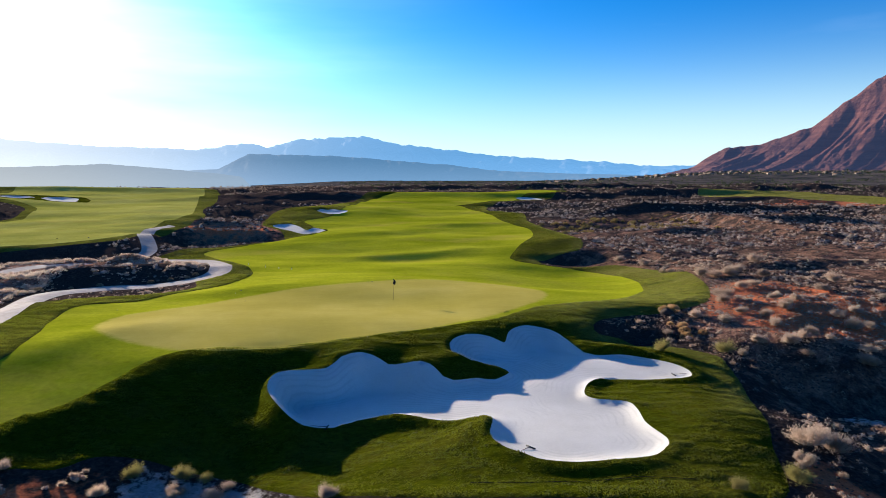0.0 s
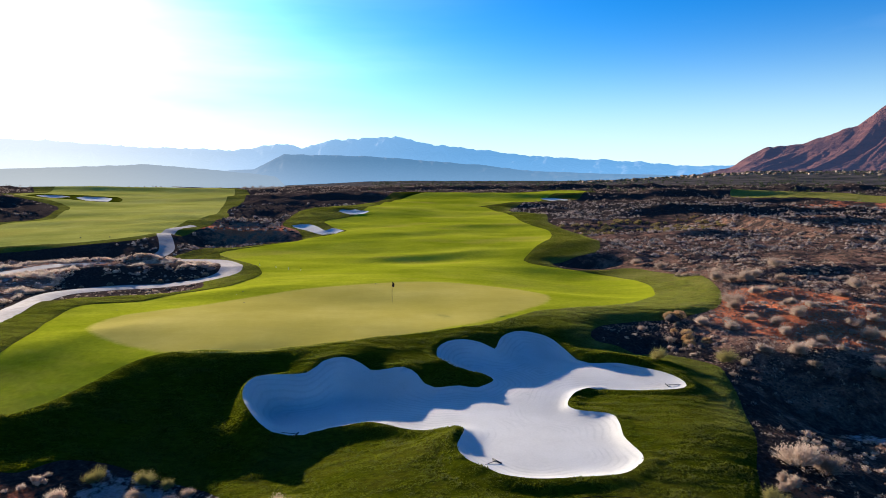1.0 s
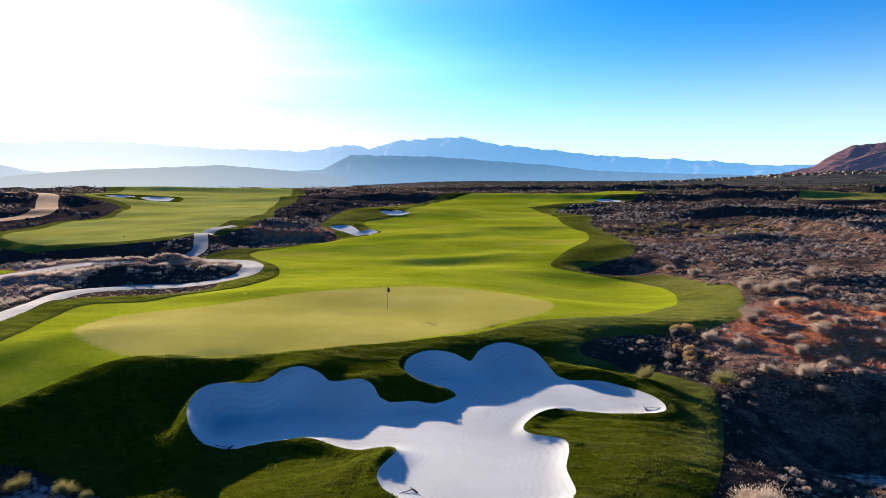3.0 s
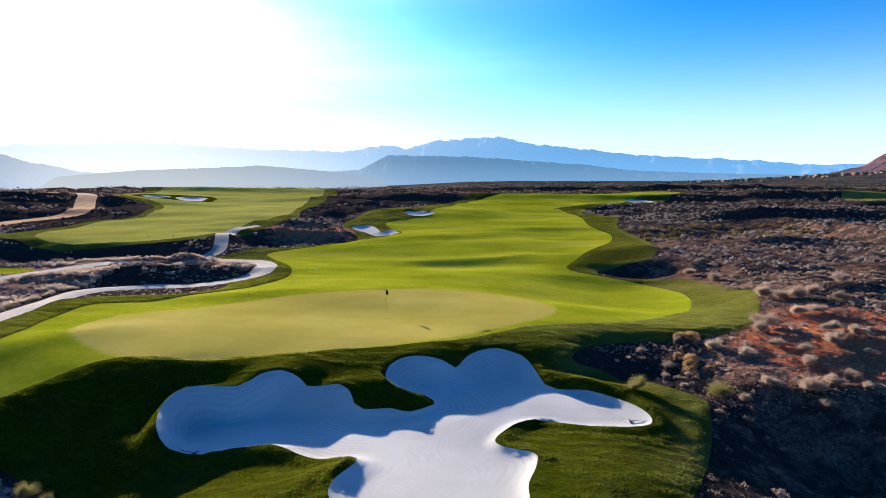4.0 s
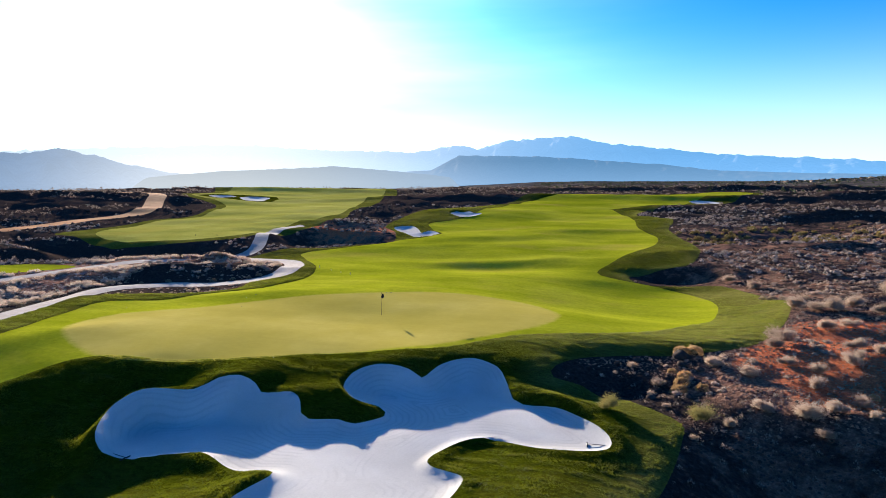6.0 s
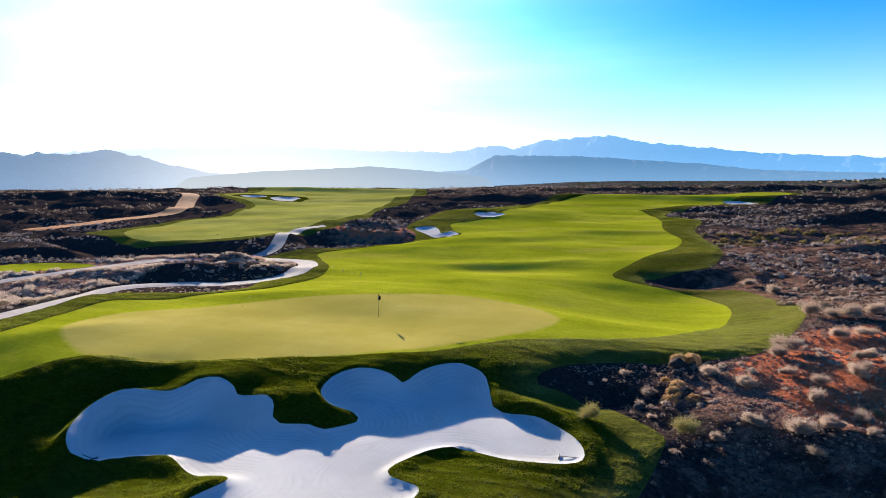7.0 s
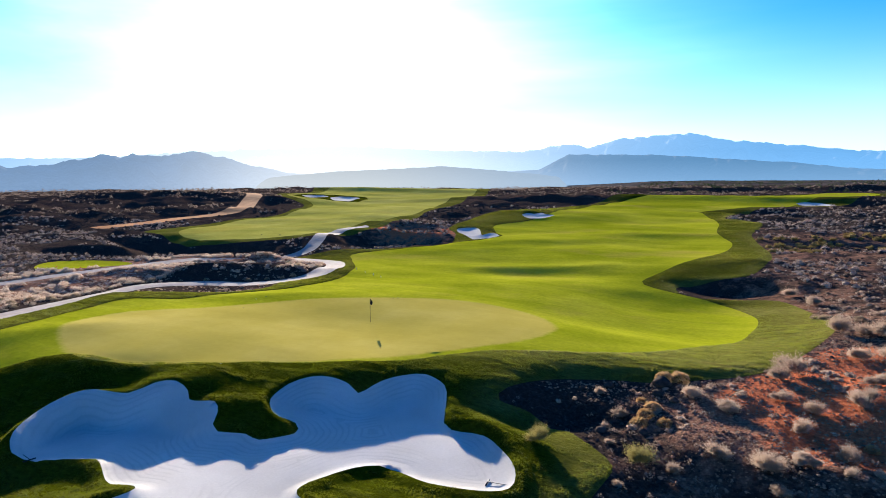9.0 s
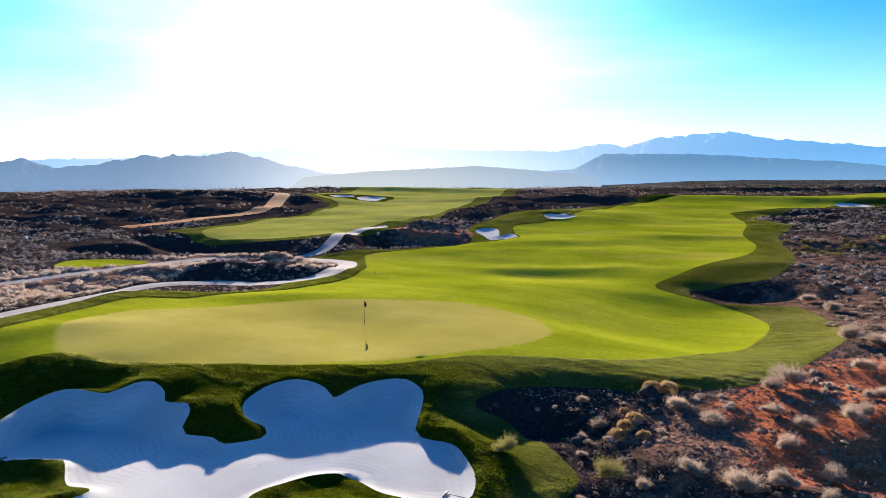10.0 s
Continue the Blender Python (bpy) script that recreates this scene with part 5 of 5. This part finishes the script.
# ---- lava stones ----
STONES = [stone_shape(400 + k, 1, 0.65, 0.25) for k in range(6)]
sx, sy = rng.uniform(11, 46, 60000), rng.uniform(22, 82, 60000)
ok = wild_ground(sx, sy, 0.1) & ((sy > 44) | (rng.uniform(0, 1, len(sx)) < 0.35))
sx, sy = sx[ok], sy[ok]
n = len(sx)
# stones in the gully and pit get black rock, which paints in the shade
dark = (sy < 46.5 + 0.12 * (sx - 20)) | (np.hypot((sx - 16.5) / 5, (sy - 50.5) / 4) < 1)
size = 0.04 + 0.2 * rng.uniform(0, 1, n) ** 4
for name, pick, material, label in (("brown_gravel", ~dark, M_CLOD, "broken brown lava stones on reddish soil"), ("lava_gravel", dark, M_LAVA, "broken lava stones, blackened for the gully's shade")):
    scatter(name, STONES, sx[pick], sy[pick], size[pick], rng.uniform(0.7, 1.1, int(pick.sum())), material, label, "stones", -0.1)
sx, sy = sector(22000, 40, 230)
ok = wild_ground(sx, sy, 0.3) & (fbm(sx / 12, sy / 8, 3, 96) > -0.15) & (np.hypot((sx - 22) / 7, (sy - 102) / 5) > 1)
sx, sy = sx[ok], sy[ok]
n = len(sx)
scatter("lava_rubble", STONES, sx, sy, (0.15 + 0.35 * rng.uniform(0, 1, n) ** 3) * (0.55 + 1.65 * smooth(60, 160, sy)), rng.uniform(0.7, 1.1, n), M_LAVA, "black lava rubble between the shrubs", "stones", -0.1)


# ---- things on the golf hole ----
def part(name, bm, material, parent=None, label=""):
    """Links a bmesh as one mesh object under a thing or a part."""
    me = bpy.data.meshes.new(name)
    for f in bm.faces:
        f.smooth = True
    bm.to_mesh(me)
    bm.free()
    me.materials.append(material)
    ob = new(name, me)
    if parent:
        ob.parent = parent
    return tagged(ob, label)


def tube(points, radius, sides=8):
    """A round bar along the points."""
    bm = bmesh.new()
    rings = []
    pts = [Vector(p) for p in points]
    for k, p in enumerate(pts):
        d = (pts[min(k + 1, len(pts) - 1)] - pts[max(k - 1, 0)]).normalized()
        q = d.to_track_quat("Z", "Y")
        r = radius[k] if isinstance(radius, (list, tuple)) else radius
        rings.append([bm.verts.new(p + q @ Vector((r * math.cos(2 * math.pi * j / sides), r * math.sin(2 * math.pi * j / sides), 0))) for j in range(sides)])
    for a, b in zip(rings, rings[1:]):
        for j in range(sides):
            bm.faces.new((a[j], a[(j + 1) % sides], b[(j + 1) % sides], b[j]))
    bm.faces.new(rings[0][::-1])
    bm.faces.new(rings[-1])
    return bm


def block(w, d, h, bevel=0.01, at=(0, 0, 0)):
    bm = bmesh.new()
    bmesh.ops.create_cube(bm, size=1.0, matrix=Matrix.Translation((at[0], at[1], at[2] + h / 2)) @ Matrix.Diagonal((w, d, h, 1)))
    if bevel:
        bmesh.ops.bevel(bm, geom=bm.edges[:], offset=bevel, segments=2, affect="EDGES")
    return bm


def flagstick():
    base = tagged(new("flagstick"), "thin pale flagstick with a limp black flag in the green", "flagstick")
    base.location = (-5.0, 62.6, level(-5.0, 62.6))
    part("pole", tube([(0, 0, -0.1), (0, 0, 1.0), (0, 0, 2.15)], [0.017, 0.015, 0.012]), M_POLE, base)
    bm = bmesh.new()
    grid = [[bm.verts.new((0.012 + 0.2 * u + 0.03 * math.sin(4 * v), 0.05 * math.sin(7 * u + 3 * v) * u, 2.13 - 0.46 * v - 0.16 * u)) for u in np.linspace(0, 1, 7)] for v in np.linspace(0, 1, 9)]
    for a, b in zip(grid, grid[1:]):
        for j in range(6):
            bm.faces.new((a[j], a[j + 1], b[j + 1], b[j]))
    bmesh.ops.solidify(bm, geom=bm.faces[:], thickness=0.006)
    part("flag", bm, M_BLACK, base, "black limp cloth flag")
    # a closed black plug stands in for the shade inside the hole
    bm = tube([(0, 0, -0.1), (0, 0, 0.003)], 0.056, 16)
    part("cup", bm, M_BLACK, base, "hole cup, plugged black for the shade inside")


def bunker_rake(x, y, turn):
    base = tagged(new("bunker_rake"), "dark bunker rake lying on raked white sand", "rake", "bunker rakes")
    base.matrix_world = pose(x, y, level(x, y) + 0.03, 0, 0, turn)
    part("handle", tube([(0, 0, 0.06), (0.9, 0, 0.05), (1.75, 0, 0.08)], [0.016, 0.016, 0.02]), M_RAKE, base)
    bm = block(0.07, 0.62, 0.05, 0.012)
    part("head", bm, M_RAKE, base)
    for k in range(9):
        part("tine", tube([(0, -0.28 + 0.07 * k, 0.02), (0.01, -0.28 + 0.07 * k, -0.06)], [0.01, 0.006], 6), M_RAKE, base)


flagstick()
bunker_rake(4.3, 29.7, 222)
bunker_rake(-6.5, 34.0, 170)
bunker_rake(15.9, 42.3, 8)


def hose():
    pts = [(x, y, level(x, y) + 0.03) for x, y in ((1.2, 26.5), (2.5, 26.3), (3.8, 26.1), (5.2, 26.05), (6.3, 26.0), (7.5, 26.2), (8.6, 26.4), (9.8, 26.3), (11.0, 26.2))]
    ob = part("garden_hose", tube(pts, 0.013), M_HOSE)
    tagged(ob, "thin black hose lying across the rough grass", "hose")


hose()


def stake(x, y, high):
    base = tagged(new("marker_stake"), "small pale marker stake in the fairway", "stake", "marker stakes")
    base.location = (x, y, level(x, y))
    part("post", tube([(0, 0, -0.05), (0, 0, high * 0.7), (0, 0, high)], [0.035, 0.035, 0.02]), M_CUP, base)
    part("cap", tube([(0, 0, high), (0, 0, high + 0.06)], [0.045, 0.03]), M_RAKE, base)


for x, y in [(-28.9, 93), (-25.7, 90.7), (-23.5, 89.6), (-21.4, 88.4)]:
    stake(x, y, 0.3)

def sprinkler(x, y):
    base = tagged(new("sprinkler_cover"), "small dark round sprinkler cover in the turf", "sprinkler", "sprinkler covers")
    base.location = (x, y, level(x, y))
    part("ring", tube([(0, 0, -0.05), (0, 0, 0.012)], [0.09, 0.085], 16), M_RAKE, base)
    part("cap", tube([(0, 0, 0.012), (0, 0, 0.03)], [0.06, 0.045], 16), M_POLE, base)


for x, y in [(-21.6, 66.7), (-30.3, 57.8), (25.3, 68.9), (-8.6, 71.9), (-8.2, 72.2), (-19.5, 61.4)]:
    sprinkler(x, y)


def tee_marker(x, y, material, label):
    base = tagged(new("tee_marker"), label, "tee marker", "tee markers")
    base.location = (x, y, level(x, y))
    part("spike", tube([(0, 0, -0.08), (0, 0, 0.03)], [0.015, 0.02]), M_RAKE, base)
    part("head", tube([(0, 0, 0.02), (0, 0, 0.05), (0, 0, 0.13), (0, 0, 0.19), (0, 0, 0.21)], [0.05, 0.1, 0.11, 0.07, 0.02], 14), material, base)


def golf_ball(x, y):
    bm = bmesh.new()
    bmesh.ops.create_uvsphere(bm, u_segments=16, v_segments=10, radius=0.03)
    for v in bm.verts:
        v.co *= 1 + 0.02 * noise.noise(v.co * 160)
    ob = part("golf_ball", bm, M_CUP)
    ob.location = (x, y, level(x, y) + 0.04)
    tagged(ob, "small white golf ball lying on the turf", "golf ball")


M_ORANGE = Mat("orange_plastic", (0.65, 0.12, 0.02), 0.5, 0.3).mat
for x, y in [(-67.1, 70.6), (-62.2, 71.2)]:
    tee_marker(x, y, M_ORANGE, "small orange tee marker on the mown tee")
for x, y in [(-71.9, 117.2), (-65.1, 115.5)]:
    tee_marker(x, y, M_RAKE, "small dark tee marker on the far fairway")
for x, y in [(-5.6, 46.0), (-21.8, 65.4)]:
    golf_ball(x, y)

# golden round brush on the lava east of the bunker
GOLD_SHAPES = [dome_shape(1500, 500 + k, 0.6, 0.04) for k in range(3)]
GOLD_MESHES = [mesh_from("golden_brush", v, t, M_GOLD, False) for v, t in GOLD_SHAPES]
for k, (x, y, s) in enumerate([(20.7, 52.5, 1.15), (20.9, 53.5, 1.05), (21.1, 54.4, 1.0), (22.1, 52.6, 0.85), (21, 58.9, 1.25), (21.9, 59.2, 1.3), (31.9, 53.7, 0.7), (20.3, 55.3, 0.7)]):
    ob = new("golden_brush", GOLD_MESHES[k % 3])
    ob.matrix_world = pose(x, y, level(x, y) - 0.03, 0, 0, 77 * k) @ Matrix.Diagonal((s, s, s, 1))
    tagged(ob, "round tan-gold dry brush on black lava stones", "shrub", "golden shrubs")

# cushion shrubs: dense low domes along the cart path's hairpin and the apron's edge
CUSHIONS = [mesh_from("cushion_shrub", *dome_shape(1300, 520 + k, 0.55, 0.042), M_CUSHION, False) for k in range(4)]
dome_spots = [(x, y, 1.0) for x, y in [(-39.6, 89.9), (-38.2, 90.5), (-35.8, 87.7), (-45.3, 90.9), (-48.3, 94.5), (-46.1, 93.9), (31.1, 85.7), (32.1, 84.9), (33.7, 82.6), (30.5, 86.8), (-46.7, 52.7), (-43.7, 52.3), (-44.8, 54.8), (-43.9, 56.6), (-43.1, 50.3), (-43.9, 59.2)]]
loop = PATHS[0].mid
for k in range(6, len(loop) - 4, 2):
    d = loop[k + 1] - loop[k - 1]
    side = np.array([-d[1], d[0]]) / np.linalg.norm(d)
    p = loop[k] + side * rng.uniform(2.1, 3.0) + rng.normal(size=2) * 0.25
    if rng.uniform() < 0.6 and all(math.hypot(p[0] - q[0], p[1] - q[1]) > 1.0 for q in dome_spots) and wild_ground(p[:1], p[1:], 0.4)[0]:
        dome_spots.append((p[0], p[1], rng.uniform(0.5, 1.0)))
for k, (x, y, s) in enumerate(dome_spots):
    ob = new("cushion_shrub", CUSHIONS[k % 4])
    ob.matrix_world = pose(x, y, level(x, y) - 0.03, 0, 0, 83 * k) @ Matrix.Diagonal((s, s, s, 1))
    tagged(ob, "round tan cushion shrub at the cart path's edge" if x < 0 else "round tan cushion shrub at the grass edge", "shrub", "cushion shrubs")

# larger lava boulders on the bank above the pit
BOULDERS = [mesh_from("lava_boulder", *stone_shape(600 + k, 2, 0.75, 0.2), M_LAVA) for k in range(4)]
for k, (x, y, s) in enumerate([(21, 58.2, 1.2), (23, 58.4, 0.8), (22.1, 55.7, 0.6), (21, 56.5, 0.7), (17.9, 56.8, 0.6), (16.6, 55.5, 0.5), (21.2, 51.1, 0.5), (19, 50.8, 0.6)]):
    ob = new("lava_boulder", BOULDERS[k % 4])
    ob.matrix_world = pose(x, y, level(x, y) + 0.12 * s, 0, 0, 61 * k) @ Matrix.Diagonal((s, s, s, 1))
    tagged(ob, "weathered dark lava boulder at the grass edge", "boulder", "lava boulders")


def utility_box(x, y, turn):
    base = tagged(new("utility_cabinet"), "small white utility cabinet among grey scrub", "cabinet")
    base.matrix_world = pose(x, y, level(x, y), 0, 0, turn)
    part("body", block(0.7, 0.5, 0.6, 0.03), M_CUP, base)
    part("lid", block(0.76, 0.56, 0.06, 0.02, (0, 0, 0.6)), M_CUP, base)
    part("plinth", block(0.9, 0.7, 0.12, 0.02, (0, 0, -0.05)), M_PATH, base)


utility_box(-131.8, 93.8, 20)


# ---- the town at the foot of the red hill ----
M_WALLS = plain_rock("stucco_wall", (0.2, 0.15, 0.12), (0.36, 0.29, 0.24), 0.3, 0.02, 0.3)
M_ROOF = plain_rock("brown_roof", (0.13, 0.08, 0.06), (0.24, 0.15, 0.11), 0.5, 0.05, 0.5)
M_PANE = Mat("dark_window", (0.02, 0.025, 0.03), 0.15, 0.5).mat


def house(w, d, h):
    base = tagged(new("house"), "low stucco desert house with a brown roof", "house", "town houses")
    part("wall", block(w, d, h, 0), M_WALLS, base)
    bm = bmesh.new()
    a, b, e = w / 2 + 0.6, d / 2 + 0.6, 0.3
    low = [bm.verts.new(p) for p in ((-a, -b, h), (a, -b, h), (a, b, h), (-a, b, h))]
    mid = [bm.verts.new(p) for p in ((-a, -b, h + e), (a, -b, h + e), (a, b, h + e), (-a, b, h + e))]
    top = [bm.verts.new((-a * 0.5, 0, h + 1.3)), bm.verts.new((a * 0.5, 0, h + 1.3))]
    bm.faces.new(low[::-1])
    for j in range(4):
        bm.faces.new((low[j], low[(j + 1) % 4], mid[(j + 1) % 4], mid[j]))
    bm.faces.new((mid[0], mid[1], top[1], top[0]))
    bm.faces.new((mid[2], mid[3], top[0], top[1]))
    bm.faces.new((mid[1], mid[2], top[1]))
    bm.faces.new((mid[3], mid[0], top[0]))
    part("roof", bm, M_ROOF, base, "brown hipped roof")
    for x in (-w * 0.3, 0.0, w * 0.3):
        part("window", block(1.2, 0.12, 1.0, 0, (x, -d / 2, h * 0.35)), M_PANE, base)
    return base


def on_ground(x, y, turn, sink=0.6):
    return pose(x, y, level(x, y) - sink, 0, 0, turn)


MODELS = [house(10, 7, 2.4), house(14, 8, 2.8), house(8, 6, 3.6)]
town = np.random.default_rng(19)
spots_town = []
while len(spots_town) < 190:
    b, r = town.uniform(9, 40), town.uniform(1300, 1950)
    x, y = r * math.sin(radians(b)), r * math.cos(radians(b))
    if all((x - u) ** 2 + (y - v) ** 2 > 20 ** 2 for u, v in spots_town):
        spots_town.append((x, y))
for k, (x, y) in enumerate(spots_town):
    m = on_ground(x, y, town.uniform(0, 360))
    if k < 3:
        MODELS[k].matrix_world = m
    else:
        copy_thing(MODELS[k % 3], m)
tx, ty = [], []
for x, y in spots_town:
    for _ in range(4):
        tx.append(x + town.normal() * 25)
        ty.append(y + town.normal() * 25)
tx, ty = np.array(tx), np.array(ty)
scatter("town_trees", CLUMPS, tx, ty, town.uniform(3, 6, len(tx)), town.uniform(0.8, 1.4, len(tx)), M_JUNIPER, "dark trees between the far houses", "trees", 0.05)
